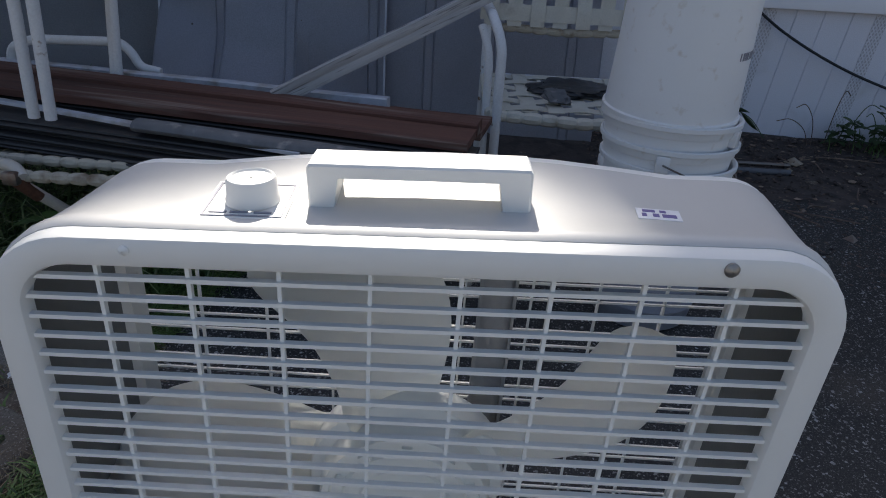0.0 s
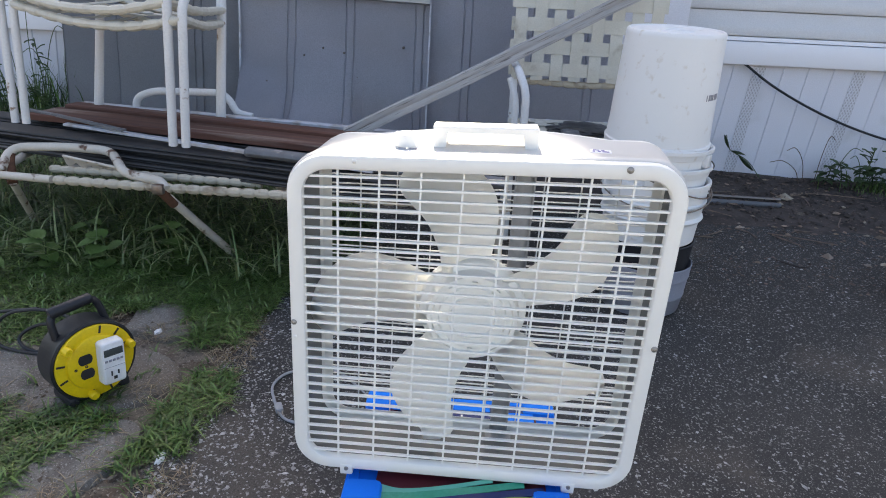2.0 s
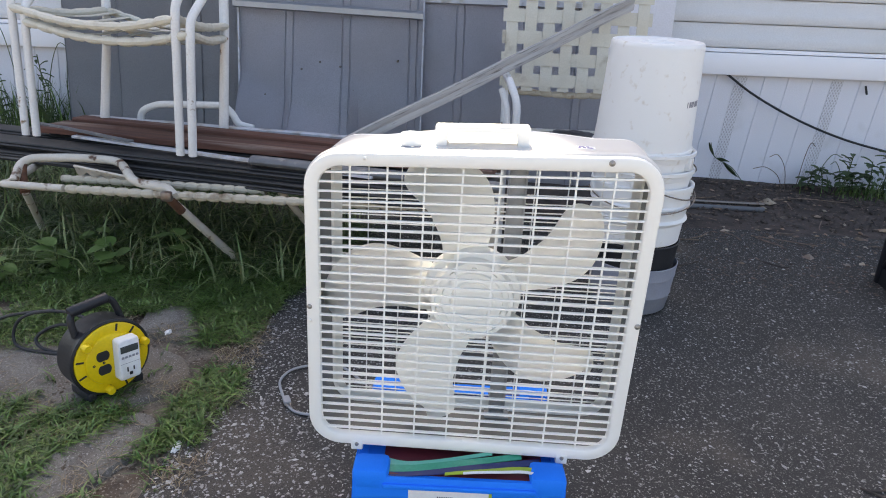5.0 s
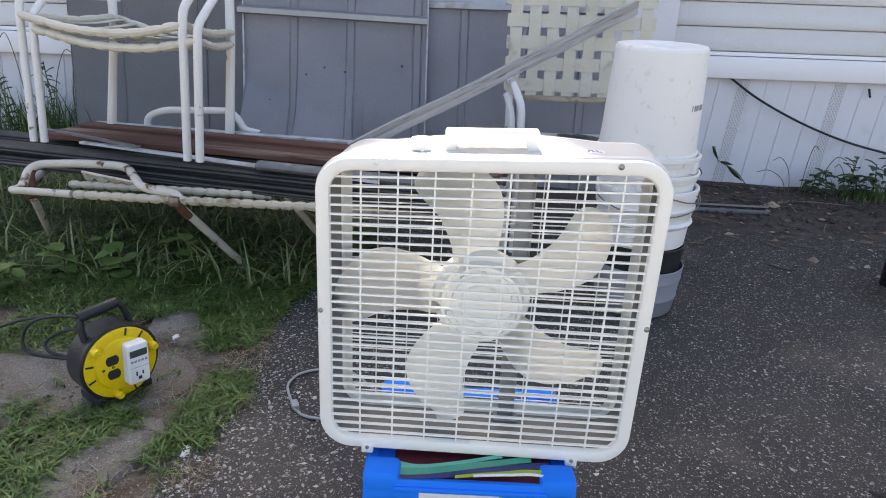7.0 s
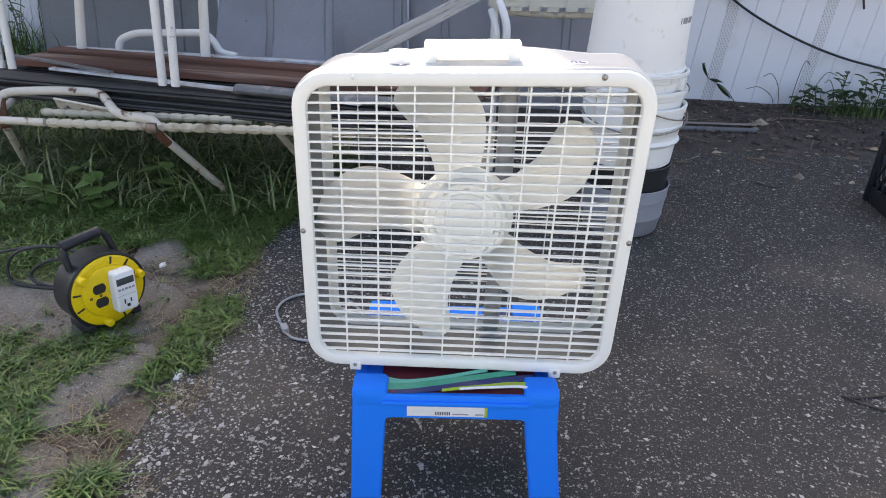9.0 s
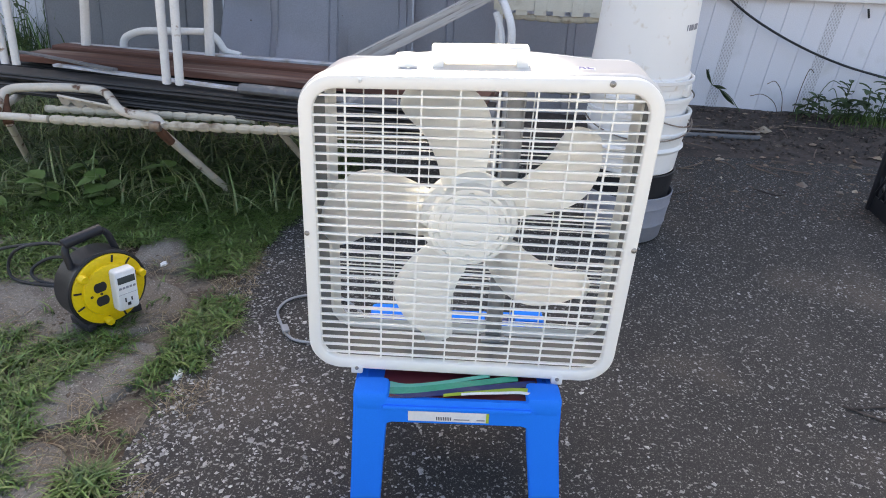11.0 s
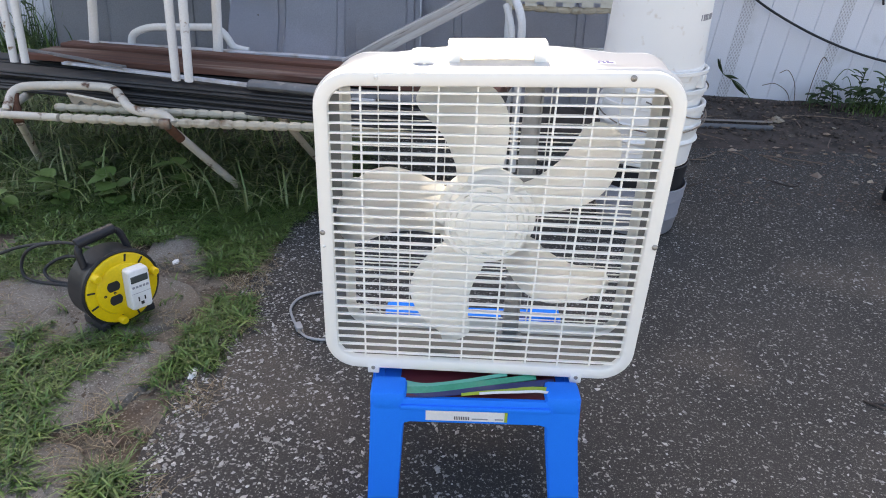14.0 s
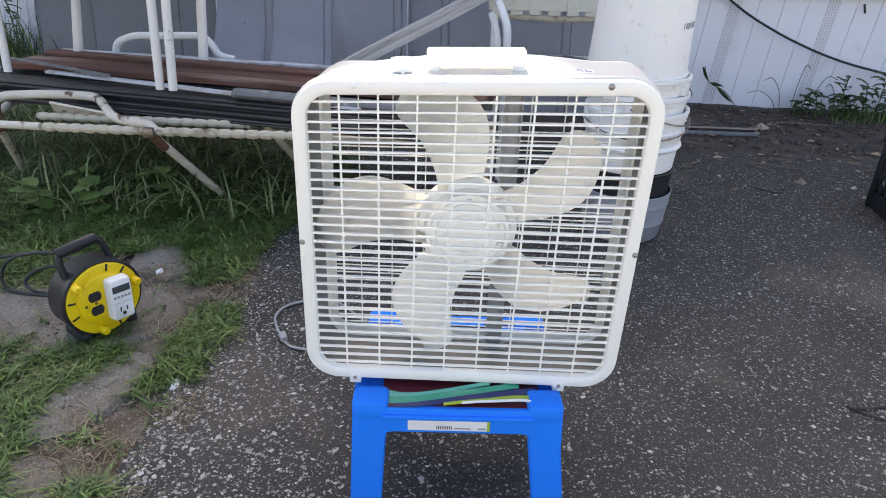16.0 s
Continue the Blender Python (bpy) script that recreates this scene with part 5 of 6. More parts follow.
slab([(-1.30, 0.42), (-0.98, 0.36), (-0.74, 0.52), (-0.78, 0.66), (-1.02, 0.72), (-1.28, 0.68)], 0.004, 1)
slab([(-0.97, 0.78), (-0.80, 0.76), (-0.74, 0.95), (-0.86, 1.02), (-0.98, 0.95)], 0.004, 2)
slab([(-0.95, 0.10), (-0.79, 0.14), (-0.72, 0.36), (-0.80, 0.40), (-0.90, 0.28), (-0.98, 0.20)], 0.004, 3)
slab([(-1.22, 0.06), (-1.04, 0.05), (-1.02, 0.20), (-1.20, 0.26)], 0.002, 4)
slab([(-0.92, -0.14), (-0.78, -0.13), (-0.755, 0.02), (-0.83, 0.07), (-0.93, 0.04)], 0.003, 5)

# black crate at the edge of the drive
def crate():
    w, d, h = 0.34, 0.33, 0.30
    c = thing("crate", pose(1.70, 1.60, ground_z(1.85, 1.45), 0, 0, -6.7), "black plastic crate with lattice sides, filled with dark scrap", "crate")
    bm = bmesh.new()
    box(bm, (0.012, -d + 0.012, 0.0), (w - 0.012, -0.012, 0.012), 0.003)
    part("base", bm, BLACK_PLASTIC, c)
    for x in (0.0, w - 0.026):
        for y in (-d, -0.026):
            bm = bmesh.new()
            box(bm, (x, y, 0.0), (x + 0.026, y + 0.026, h - 0.018), 0.005)
            part("corner_post", bm, BLACK_PLASTIC, c)
    for lo, hi in (((-0.006, -d - 0.006, h - 0.024), (w + 0.006, -d + 0.014, h)), ((-0.006, -0.014, h - 0.024), (w + 0.006, 0.006, h)), ((-0.006, -d + 0.0145, h - 0.024), (0.014, -0.0145, h)), ((w - 0.014, -d + 0.0145, h - 0.024), (w + 0.006, -0.0145, h))):
        bm = bmesh.new()
        box(bm, lo, hi, 0.004)
        part("rim", bm, BLACK_PLASTIC, c)

    def side(name, a, b):
        """Slanting bars both ways between two plain bands."""
        a, b = Vector(a), Vector(b)
        u = (b - a).normalized()
        n = Vector((0, 0, 1)).cross(u)
        run, bm = (b - a).length, bmesh.new()
        z0, z1 = 0.075, h - 0.085
        for lo, hi in ((0.0, z0), (z1, h - 0.024)):
            skin(bm, [[a + n * e + Vector((0, 0, z)) for e, z in ((-0.003, lo), (0.003, lo), (0.003, hi), (-0.003, hi))], [b + n * e + Vector((0, 0, z)) for e, z in ((-0.003, lo), (0.003, lo), (0.003, hi), (-0.003, hi))]], cap=True)
        k, rise = 0.0, (z1 - z0) * 0.55
        while k < run:
            for s, off in ((1, -0.0015), (-1, 0.0015)):
                x0, x1 = k, min(max(k + s * rise, 0.0), run)
                top = z0 + (z1 - z0) * abs(x1 - x0) / rise
                p, q = a + u * x0 + n * off + Vector((0, 0, z0)), a + u * x1 + n * off + Vector((0, 0, top))
                tube(bm, [p, q], 0.0055, 6)
            k += 0.045
        part(name, bm, BLACK_PLASTIC, c)

    for a, b in (((0.012, -0.02, 0), (0.012, -d + 0.02, 0)), ((0.02, -d + 0.012, 0), (w - 0.02, -d + 0.012, 0)), ((w - 0.012, -d + 0.02, 0), (w - 0.012, -0.02, 0)), ((w - 0.02, -0.012, 0), (0.02, -0.012, 0))):
        side("lattice_side", a, b)
    r = random.Random(77)
    for k in range(26):
        bm = bmesh.new()
        x, y = r.uniform(0.06, w - 0.06), r.uniform(-d + 0.06, -0.06)
        box(bm, (-0.045, -0.012, -0.009), (0.045, 0.012, 0.009), 0.003)
        o = single("scrap_piece", bm, DARK_STRIP if k % 3 else GREY_PIPE, "dark piece of scrap inside a black crate", "scrap", group="scrap in the crate")
        o.matrix_world = c.matrix_world @ pose(x, y, 0.024 + 0.0092 * k, r.uniform(-8, 8), r.uniform(-8, 8), r.uniform(0, 180))
    return c


crate()

# black cable hanging on the skirting
bm = bmesh.new()
tube(bm, smooth_path([(1.49, WALL_Y - 0.03, 0.705), (1.66, WALL_Y - 0.05, 0.595), (1.893, WALL_Y - 0.06, 0.482), (2.14, WALL_Y - 0.06, 0.39), (2.384, WALL_Y - 0.06, 0.325), (2.75, WALL_Y - 0.06, 0.26), (3.4, WALL_Y - 0.05, 0.20)], 8), 0.0065, 8)
single("black_cable", bm, BLACK_PLASTIC, "black cable sagging across the pale skirting", "cable")

bm = bmesh.new()
tube(bm, smooth_path([(2.296, WALL_Y - 0.022, 0.668), (2.300, WALL_Y - 0.03, 0.645), (2.312, WALL_Y - 0.024, 0.622)], 5), 0.006, 8)
single("cable_clip", bm, BLACK_PLASTIC, "small black cable clip on the pale skirting", "clip")

# metal pipe lying at the edge of the soil bed
bm = bmesh.new()
tube(bm, on_ground([(1.12, 2.44), (1.62, 2.47)], 0.004), 0.014, 12)
single("metal_pipe", bm, GREY_PIPE, "short grey pipe lying at the edge of the soil", "pipe")
bm = bmesh.new()
tube(bm, on_ground([(1.20, 2.53), (1.66, 2.56)], 0.008), 0.009, 10)
single("metal_pipe", bm, STEEL, "thin rusted pipe lying beside a grey one", "pipe")

# scrap of white litter and leaves
lump("litter", (-0.645, 0.295, ground_z(-0.645, 0.295)), (0.008, 0.020, 0.006), PAPER, "small torn scrap of white plastic", "litter", 2)
lump("litter", (-0.868, 0.775, ground_z(-0.868, 0.775) + 0.004), (0.009, 0.014, 0.006), PAPER, "small pale scrap on a slab", "litter", 6)
for k, pts in enumerate((((0.932, 0.333), (0.966, 0.311), (1.016, 0.286), (1.09, 0.262)), ((0.952, 0.324), (0.99, 0.330), (1.049, 0.341), (1.12, 0.344)), ((1.28, 1.72), (1.36, 1.66), (1.42, 1.70)), ((0.78, 1.62), (0.9, 1.60), (1.0, 1.66)))):
    bm = bmesh.new()
    tube(bm, smooth_path(on_ground(pts, 0.005), 5), 0.0026, 6)
    single("twig", bm, MULCH, "thin dark twig lying on the drive", "twig", group="fallen twigs")

rt = random.Random(31)
for k in range(22):
    x, y, a, q = rt.uniform(0.9, 2.6), rt.uniform(1.75, 2.85), rt.uniform(0, math.pi), rt.uniform(0.05, 0.16)
    bm = bmesh.new()
    tube(bm, smooth_path(on_ground([(x - q * math.cos(a), y - q * math.sin(a) * 0.5), (x + rt.uniform(-0.02, 0.02), y + rt.uniform(-0.02, 0.02)), (x + q * math.cos(a), y + q * math.sin(a) * 0.5)], 0.012 + 0.06 * max(0, y - 2.5)), 4), 0.003, 5)
    single("twig", bm, LEAF_DRY, "thin dry twig among mulch and leaves", "twig", group="fallen twigs")

# a dead leafy stem against the skirting
stem = thing("dead_stem", pose(1.52, 2.90, bed_z(1.52, 2.9)), "dead curled leafy stem leaning on the skirting", "plant")
bm = bmesh.new()
tube(bm, smooth_path([(0.16, 0.0, 0.0), (0.08, 0.02, 0.09), (-0.03, 0.03, 0.15), (-0.06, 0.04, 0.23)], 6), 0.0025, 6)
part("stalk", bm, LEAF_DARK, stem)
for p, q, w in (((0.13, 0.0, 0.03), (0.02, 0.0, 0.12), 0.011), ((-0.03, 0.02, 0.15), (-0.07, 0.03, 0.23), 0.009), ((-0.02, 0.02, 0.14), (0.05, -0.02, 0.13), 0.009)):
    bm = bmesh.new()
    a, b = Vector(p), Vector(q)
    d = (b - a)
    s = d.cross(Vector((0, 1, 0))).normalized()
    loops = [[a + d * t + s * w * math.sin(t * math.pi) * e + Vector((0, 0.02 * e * e, 0)) for e in (-1, -0.4, 0, 0.4, 1)] for t in [0.02 + 0.96 * i / 8 for i in range(9)]]
    skin(bm, loops, closed=False)
    bmesh.ops.solidify(bm, geom=bm.faces[:], thickness=0.001)
    part("leaf", bm, LEAF_DARK, stem)


# ---- growth and loose stones ----
def blades(name, roots, heights, widths, material, label, category, lean=0.5, seed=1):
    """Bent grass blades, three segments each, in one mesh."""
    rng = np.random.default_rng(seed)
    n = len(roots)
    roots = np.asarray(roots)
    ang = rng.uniform(0, math.tau, n)
    dirn = np.stack([np.cos(ang), np.sin(ang), np.zeros(n)], 1)
    side = np.stack([-np.sin(ang), np.cos(ang), np.zeros(n)], 1)
    bend = rng.uniform(0.25, 1.0, n) * lean
    verts = []
    for t, w in ((0.0, 1.0), (0.4, 0.85), (0.75, 0.55), (1.0, 0.06)):
        c = roots + dirn * (heights * bend * t * t)[:, None] + np.array([0, 0, 1.0]) * (heights * (t - 0.55 * np.minimum(bend, 1.1) * t**2.4))[:, None]
        verts += [c - side * (widths * w / 2)[:, None], c + side * (widths * w / 2)[:, None]]
    v = np.stack(verts, 1).reshape(-1, 3)
    base = (np.arange(n) * 8)[:, None]
    quads = np.concatenate([base + np.array([[0, 1, 3, 2]]), base + np.array([[2, 3, 5, 4]]), base + np.array([[4, 5, 7, 6]])], 0)
    me = bpy.data.meshes.new(name)
    me.from_pydata(v.tolist(), [], quads.tolist())
    me.materials.append(material)
    me.polygons.foreach_set("use_smooth", [True] * len(me.polygons))
    return tagged(new(name, me), label, category, kind="stuff")


PATCHES = (
    ((-1.06, 0.33), (-0.98, 0.39), (-0.87, 0.50), (-0.80, 0.38), (-0.86, 0.28), (-0.90, 0.235), (-0.885, 0.11), (-0.86, 0.0), (-0.83, -0.06), (-1.3, -0.06)),
    ((-0.74, 0.25), (-0.70, 0.38), (-0.69, 0.61), (-0.59, 0.62), (-0.58, 0.48), (-0.61, 0.28), (-0.64, 0.20)),
    ((-0.80, 0.12), (-0.765, 0.145), (-0.745, 0.11), (-0.78, 0.09)),
    ((-0.71, 0.105), (-0.68, 0.12), (-0.65, 0.09), (-0.68, 0.065)),
    ((-0.74, -0.01), (-0.67, 0.0), (-0.64, -0.05), (-0.73, -0.07)),
    ((-1.14, 0.43), (-1.06, 0.46), (-1.03, 0.38), (-1.07, 0.33)),
    ((-1.6, 0.62), (-1.24, 0.63), (-1.10, 0.68), (-1.04, 0.85), (-0.94, 0.92), (-0.84, 0.93), (-0.76, 0.74), (-0.63, 0.75), (-0.61, 0.92), (-0.56, 1.13), (-0.40, 1.5), (-0.40, 2.9), (-3.0, 2.9), (-3.0, 0.5)),
)


def inside(p, poly):
    x, y = p
    hit = False
    for (x0, y0), (x1, y1) in zip(poly, poly[1:] + poly[:1]):
        if (y0 > y) != (y1 > y) and x < (x1 - x0) * (y - y0) / (y1 - y0) + x0:
            hit = not hit
    return hit


def grassy(x, y):
    """How densely grass stands at a place, 0 to 1."""
    wx, wy = x + 0.03 * noise.noise((x * 9, y * 9, 1)), y + 0.03 * noise.noise((x * 9, y * 9, 7))
    if any(inside((wx, wy), poly) for poly in PATCHES):
        return max(0.15, min(1.0, 0.85 + 1.0 * noise.noise((x * 6, y * 6, 5.0))))
    return 0.012 if x < -0.62 else 0.0


rng = random.Random(5)
short, tall = [], []
ZONES = ((0.46, (-1.35, -0.5, -0.15, 1.2)), (0.80, (-1.8, -0.42, 0.9, 1.75)), (1.0, (-2.8, -0.5, 0.6, 2.9)))
while len(short) < 74000:
    pick = rng.random()
    x0, x1, y0, y1 = next(z for w, z in ZONES if pick < w)
    x, y = rng.uniform(x0, x1), rng.uniform(y0, y1)
    if rng.random() < grassy(x, y):
        # a tuft of a few blades from one crown
        for _ in range(rng.randint(2, 7)):
            px, py = x + rng.gauss(0, 0.007), y + rng.gauss(0, 0.007)
            short.append((px, py, ground_z(px, py) - 0.008 + 0.010 * rng.random()))
hs = np.array([(0.013 + 0.030 * rng.random()) * (1 + 0.7 * noise.noise((p[0] * 14, p[1] * 14, 3))) * (1 + 0.9 * max(0, min(1, (p[1] - 1.0) / 0.5))) for p in short])
blades("grass", short, hs, np.array([0.0028 + 0.0042 * rng.random() ** 1.4 for _ in short]), GRASS, "patchy green grass beside the drive", "grass", 1.9, 1)
while len(tall) < 4200:
    x, y = -0.45 - rng.random() * 2.4, 1.08 + rng.random() * 1.8
    if rng.random() < grassy(x, y) or y > 1.5:
        tall.append((x, y, ground_z(x, y) - 0.014))
hs = np.array([0.09 + 0.20 * rng.random() ** 1.5 for _ in tall])
blades("tall_grass", tall, hs, np.array([0.004 + 0.005 * rng.random() for _ in tall]), GRASS_LONG, "long uncut grass under the lounger", "grass", 1.5, 2)
straw = []
while len(straw) < 3400:
    x, y = -0.56 - rng.random() * 0.75, -0.1 + rng.random() * 1.15
    if noise.noise((x * 7, y * 7, 11)) > 0.08 and (x + 0.55) < 0.0:
        straw.append((x, y, ground_z(x, y) - 0.002))
blades("straw", straw, np.array([0.010 + 0.020 * rng.random() for _ in straw]), np.array([0.0014 + 0.0016 * rng.random() for _ in straw]), STRAW, "dry straw and dead grass on bare soil", "straw", 2.6, 9)
weedy = []
while len(weedy) < 1300:
    x, y = rng.choice((2.35, 2.5, 2.62, 2.75, 2.9, -2.35, -2.45, -2.6, -2.7)) + rng.gauss(0, 0.12), 2.86 + rng.gauss(0, 0.05)
    if y < 2.96:
        weedy.append((x, y, bed_z(x, y) - 0.014))
hs = np.array([(0.03 + 0.11 * rng.random() ** 2) * (3.4 if p[0] < 0 else 1) for p in weedy])
blades("wall_weeds", weedy, hs, np.array([0.004 + 0.005 * rng.random() for _ in weedy]), GRASS, "weeds growing along the foot of the house", "weeds", 0.6, 3)


def leafy_weed(x, y, h, n, seed, w=0.022, leaf=LEAF_DARK):
    r = random.Random(seed)
    t = thing("weed", pose(x, y, bed_z(x, y) - 0.01), "broad-leaved green weed by the house wall", "weed", "weeds by the wall")
    bm = bmesh.new()
    tip = Vector((r.uniform(-0.05, 0.05), r.uniform(-0.03, 0.01), h))
    tube(bm, smooth_path([(0, 0, 0), tip * 0.5 + Vector((0.01, 0, 0)), tip], 4), 0.003, 5)
    part("stalk", bm, LEAF_DARK, t)
    bm = bmesh.new()
    for k in range(n):
        a = tip * (0.25 + 0.75 * k / n)
        th = r.uniform(0, math.tau)
        d = Vector((math.cos(th), math.sin(th) * 0.6 - 0.2, r.uniform(0.0, 0.8))).normalized() * r.uniform(0.05, 0.09)
        s = d.cross(Vector((0, 0, 1))).normalized() * w * r.uniform(0.6, 1.1)
        loops = [[a + d * q + s * math.sin(q * math.pi) ** 0.8 * e + Vector((0, 0, -0.03 * q * q + 0.006 * e * e)) for e in (-1, 0, 1)] for q in (0.03, 0.25, 0.5, 0.75, 0.98)]
        skin(bm, loops, closed=False)
    part("foliage", bm, leaf, t)


for k, (x, h) in enumerate(((2.02, 0.13), (2.12, 0.16), (2.20, 0.24), (2.30, 0.14), (2.38, 0.22), (2.44, 0.30), (2.52, 0.16), (2.66, 0.14), (2.8, 0.2))):
    leafy_weed(x, 2.87 - 0.02 * (k % 3), h, 16, k)
for k, (x, y, h) in enumerate(((-2.42, 2.8, 0.5), (-2.6, 2.7, 0.42), (-2.75, 2.75, 0.55), (-2.2, 2.5, 0.28))):
    leafy_weed(x, y, h, 22, 40 + k, 0.013)
for k, (x, y) in enumerate(((-1.32, 1.28), (-1.22, 1.16), (-1.42, 1.12), (-1.05, 1.3), (-1.5, 1.0))):
    leafy_weed(x, y, 0.12, 7, 60 + k, 0.040, BROAD_LEAF)
for k, (x, h, lx) in enumerate(((1.92, 0.22, -0.14), (1.98, 0.30, 0.05), (1.90, 0.14, -0.2), (-2.34, 0.62, 0.12), (-2.28, 0.55, 0.2), (-2.52, 0.7, 0.05), (-2.40, 0.45, -0.15), (-2.46, 0.58, 0.2), (-2.60, 0.66, -0.1), (-2.20, 0.42, 0.14), (-2.15, 0.38, -0.06), (2.08, 0.24, 0.12), (2.24, 0.20, -0.1), (2.56, 0.26, 0.08), (2.70, 0.22, -0.12))):
    t = thing("dry_stalk", pose(x, 2.88, bed_z(x, 2.88) - 0.01), "thin drooping grass stalk by the wall", "grass stalk", "stalks by the wall")
    bm = bmesh.new()
    tube(bm, smooth_path([(0, 0, 0), (lx * 0.2, 0, h * 0.6), (lx * 0.6, 0, h * 0.95), (lx, -0.02, h * 0.9)], 5), 0.0022, 5)
    part("stem", bm, LEAF_DRY if k < 3 else LEAF_DARK, t)


def chips(name, places, size, material, label, category, seed, flat=0.45, rest=None, spread=0.45):
    """Small irregular stones or flakes in one mesh."""
    r = np.random.default_rng(seed)
    base = np.array([(1, 0, 0), (-0.9, 0.1, 0), (0.1, 0.9, 0), (-0.1, -1, 0), (0.1, 0, 1), (0, 0.1, -0.8)], float)
    faces = np.array([(0, 2, 4), (2, 1, 4), (1, 3, 4), (3, 0, 4), (2, 0, 5), (1, 2, 5), (3, 1, 5), (0, 3, 5)])
    vs, fs = [], []
    for k, (x, y) in enumerate(places):
        a = r.uniform(0, math.tau)
        s = size * r.lognormal(0, spread)
        m = np.array([(math.cos(a), -math.sin(a), 0), (math.sin(a), math.cos(a), 0), (0, 0, 1)])
        p = (base * (1 + r.uniform(-0.35, 0.35, (6, 3))) * (s, s * r.uniform(0.45, 0.9), s * flat)) @ m.T
        vs.append(p + (x, y, (bed_z(x, y) if rest is None else rest) + 0.001))
        fs.append(faces + 6 * k)
    me = bpy.data.meshes.new(name)
    me.from_pydata(np.concatenate(vs).tolist(), [], np.concatenate(fs).tolist())
    me.materials.append(material)
    return tagged(new(name, me), label, category, kind="stuff")


def scatter(n, inside, seed):
    r, out = random.Random(seed), []
    while len(out) < n:
        p = inside(r)
        if p:
            out.append(p)
    return out


def chip_place(r):
    x, y = -0.66 + 2.6 * r.random(), -0.1 + 2.1 * r.random()
    near = math.exp(-max(0, x + 0.6) / 0.22)
    return (x, y) if r.random() < 0.16 + 0.84 * near + 0.12 * noise.noise((x * 4, y * 4, 1)) else None


chips("stone_chips", scatter(8500, chip_place, 3), 0.0034, PEBBLE, "pale stone chips bedded in worn asphalt", "stone chips", 3, 0.3, None, 0.36)
chips("edge_stones", scatter(1150, lambda r: (-0.63 + 0.62 * r.random() ** 1.6, -0.25 + 0.85 * r.random()), 17), 0.0034, PALE_STONE, "larger pale stones at the worn edge of the drive", "stones", 17, 0.3)
chips("dry_leaves", scatter(140, lambda r: (-0.98 + 0.32 * r.random(), 1.73 + 0.07 * r.random()), 14), 0.012, LEAF_PALE, "curled pale dry leaves caught on the pile", "leaf litter", 14, 0.6, 0.466)
chips("soil_crumbs", scatter(2600, lambda r: (-0.60 - 0.75 * r.random(), -0.1 + 1.1 * r.random()), 21), 0.004, SOIL, "crumbs of soil and straw between grass and slabs", "soil crumbs", 21, 0.4)
chips("leaf_litter", scatter(9000, lambda r: (0.7 + 2.7 * r.random(), 2.95 - 1.5 * r.random() ** 1.7), 8), 0.0055, LEAF_DRY, "dry brown leaves and mulch on the soil bed", "leaf litter", 8, 0.25)

chips("fallen_leaves", scatter(150, lambda r: (0.75 + 2.3 * r.random(), 2.93 - 1.05 * r.random() ** 1.5), 33), 0.014, LEAF_FALLEN, "curled tan and brown fallen leaves on the soil bed", "leaves", 33, 0.35)
chips("pale_leaves", scatter(34, lambda r: (0.8 + 2.0 * r.random(), 2.75 - 1.2 * r.random()), 51), 0.016, LEAF_CURL, "curled pale fallen leaves on soil and drive", "leaves", 51, 0.5)
chips("mulch_clods", scatter(1500, lambda r: (0.72 + 2.4 * r.random(), 2.95 - 0.75 * r.random() ** 1.3), 35), 0.008, MULCH, "dark clods and bark in the soil bed", "mulch", 35, 0.6)


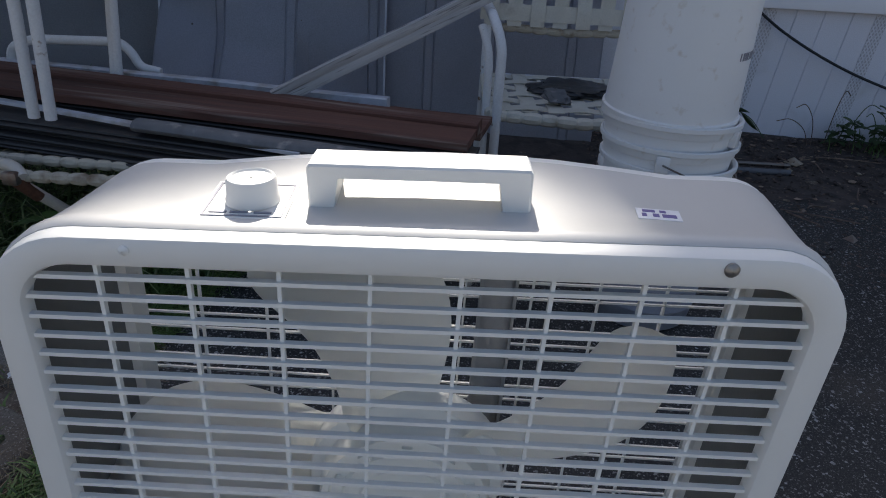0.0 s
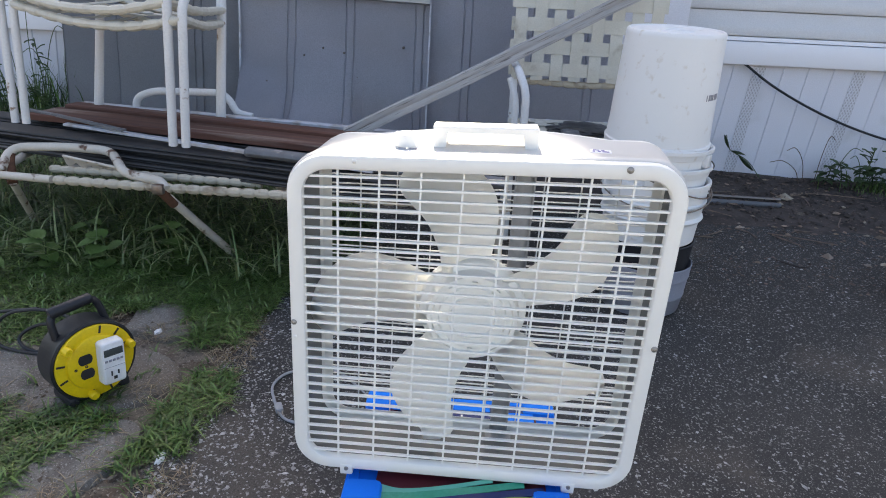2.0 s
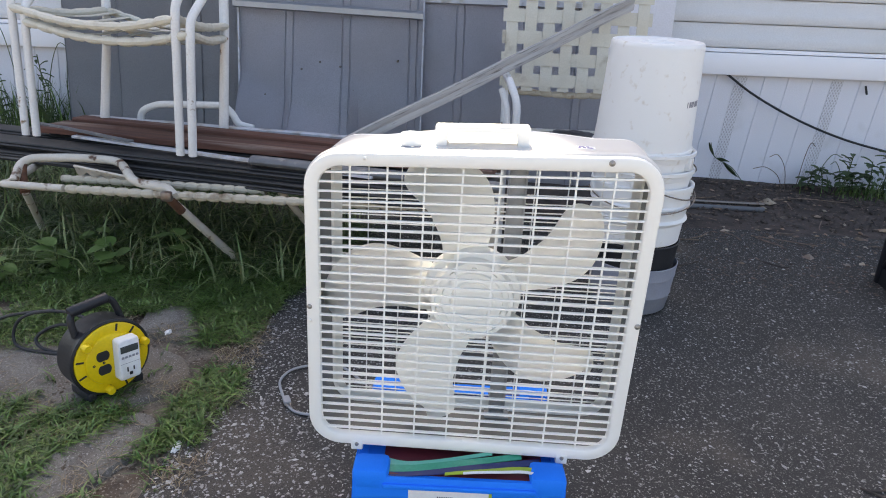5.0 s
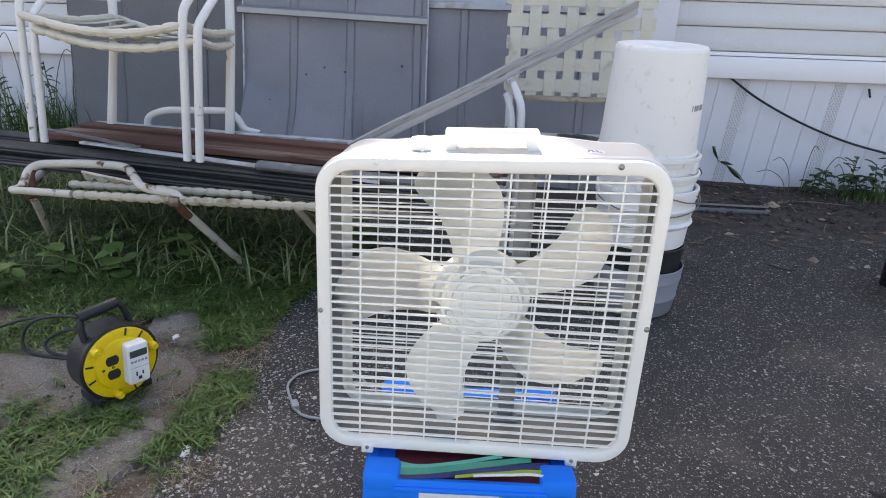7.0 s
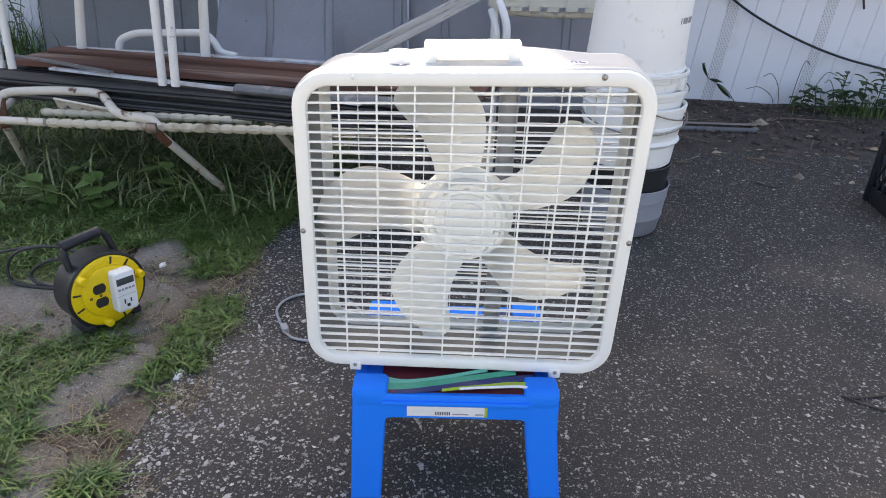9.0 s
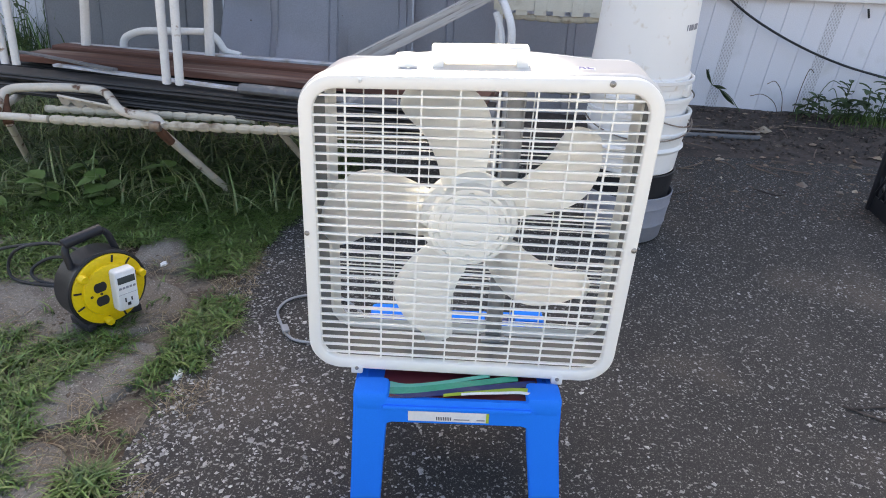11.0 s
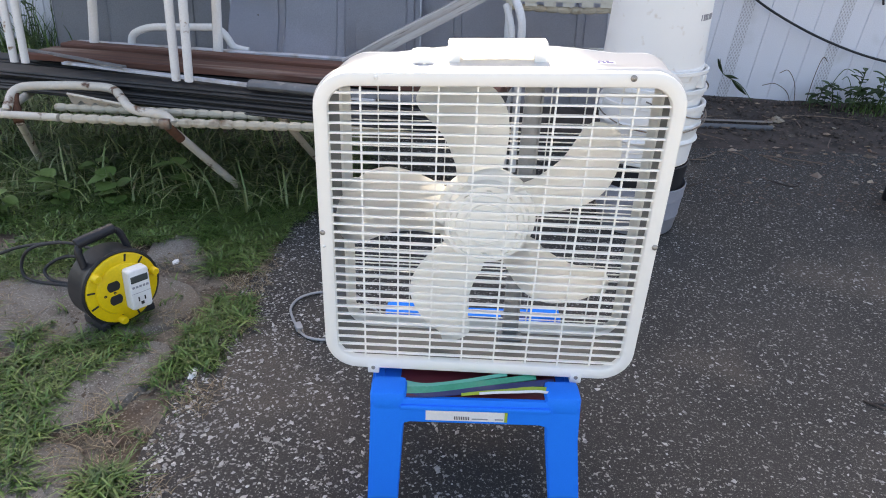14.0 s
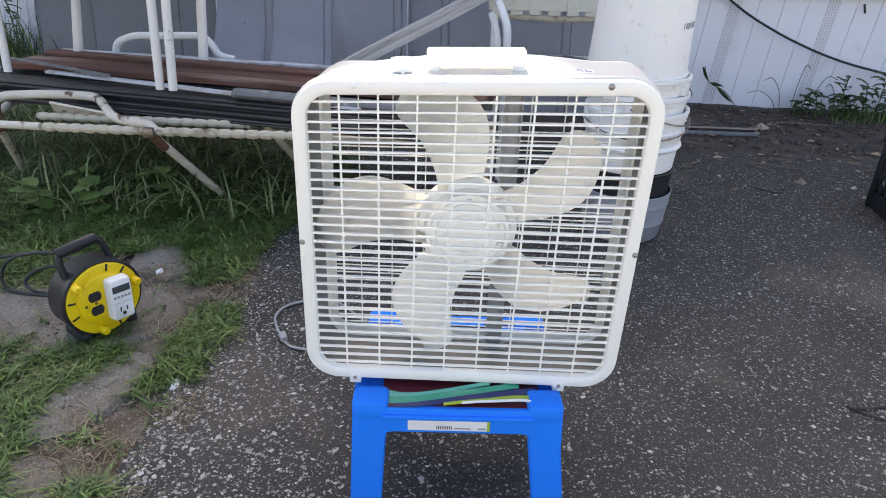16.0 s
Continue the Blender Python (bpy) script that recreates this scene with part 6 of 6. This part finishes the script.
# ---- unseen tree added behind the house, whose crown dapples the sun ----
def tree():
    way = Vector((math.sin(SUN_AZ) * math.cos(SUN_EL), math.cos(SUN_AZ) * math.cos(SUN_EL), math.sin(SUN_EL)))
    t = thing("tree", pose(-3.2, 10.5, 0.3), "unseen tall leafy tree added behind the house to dapple the sun", "tree")
    base = Vector((-3.2, 10.5, 0.3))
    crown = Vector((0, 0.05, 0.8)) + way * 9.0 - base
    bm = bmesh.new()
    tube(bm, smooth_path([(0, 0, -0.3), (0.1, -0.1, 2.2), (0.5, -0.8, 4.6), (crown.x * 0.6, crown.y * 0.6, 6.4)], 6), 0.2, 12, [0.24 - 0.0085 * k for k in range(19)])
    part("trunk", bm, OLD_WOOD, t)
    r = random.Random(12)
    for k in range(9):
        e = crown + Vector((r.uniform(-1.8, 1.8), r.uniform(-1.2, 1.4), r.uniform(-0.8, 1.2)))
        bm = bmesh.new()
        s = Vector((crown.x * 0.5, crown.y * 0.5, 5.6 + 0.1 * k))
        tube(bm, smooth_path([s, s.lerp(e, 0.5) + Vector((0, 0, 0.3)), e], 5), 0.05, 7, [0.07 - 0.0055 * i for i in range(11)])
        part("limb", bm, OLD_WOOD, t)
    u = way.cross(Vector((0, 0, 1))).normalized()
    w = u.cross(way).normalized()
    verts, faces = [], []
    n = 0
    while n < 16000:
        p = u * r.gauss(0, 0.7) + w * (r.gauss(0, 0.5) - 0.25) + way * r.gauss(0, 1.1)
        c = crown + p
        q = base + c - Vector((-0.05, 0.06, 0.81))
        a, b = q.dot(u), q.dot(w)
        # two gaps kept free of leaves let sun onto the fan's top and hub
        if ((a + 0.02) / 0.20) ** 2 + ((b - 0.035) / 0.082) ** 2 < 1 or ((a - 0.03) / 0.12) ** 2 + ((b + 0.165) / 0.03) ** 2 < 1:
            continue
        d1 = Vector((r.gauss(0, 1), r.gauss(0, 1), r.gauss(0, 0.6))).normalized() * 0.05
        d2 = d1.cross(Vector((r.gauss(0, 1), r.gauss(0, 1), r.gauss(0, 1)))).normalized() * 0.03
        k = len(verts)
        verts += [tuple(c - d1), tuple(c + d2), tuple(c + d1), tuple(c - d2)]
        faces.append((k, k + 1, k + 2, k + 3))
        n += 1
    me = bpy.data.meshes.new("crown")
    me.from_pydata(verts, [], faces)
    me.materials.append(LEAF_DARK)
    o = new("crown", me)
    o.parent = t


tree()
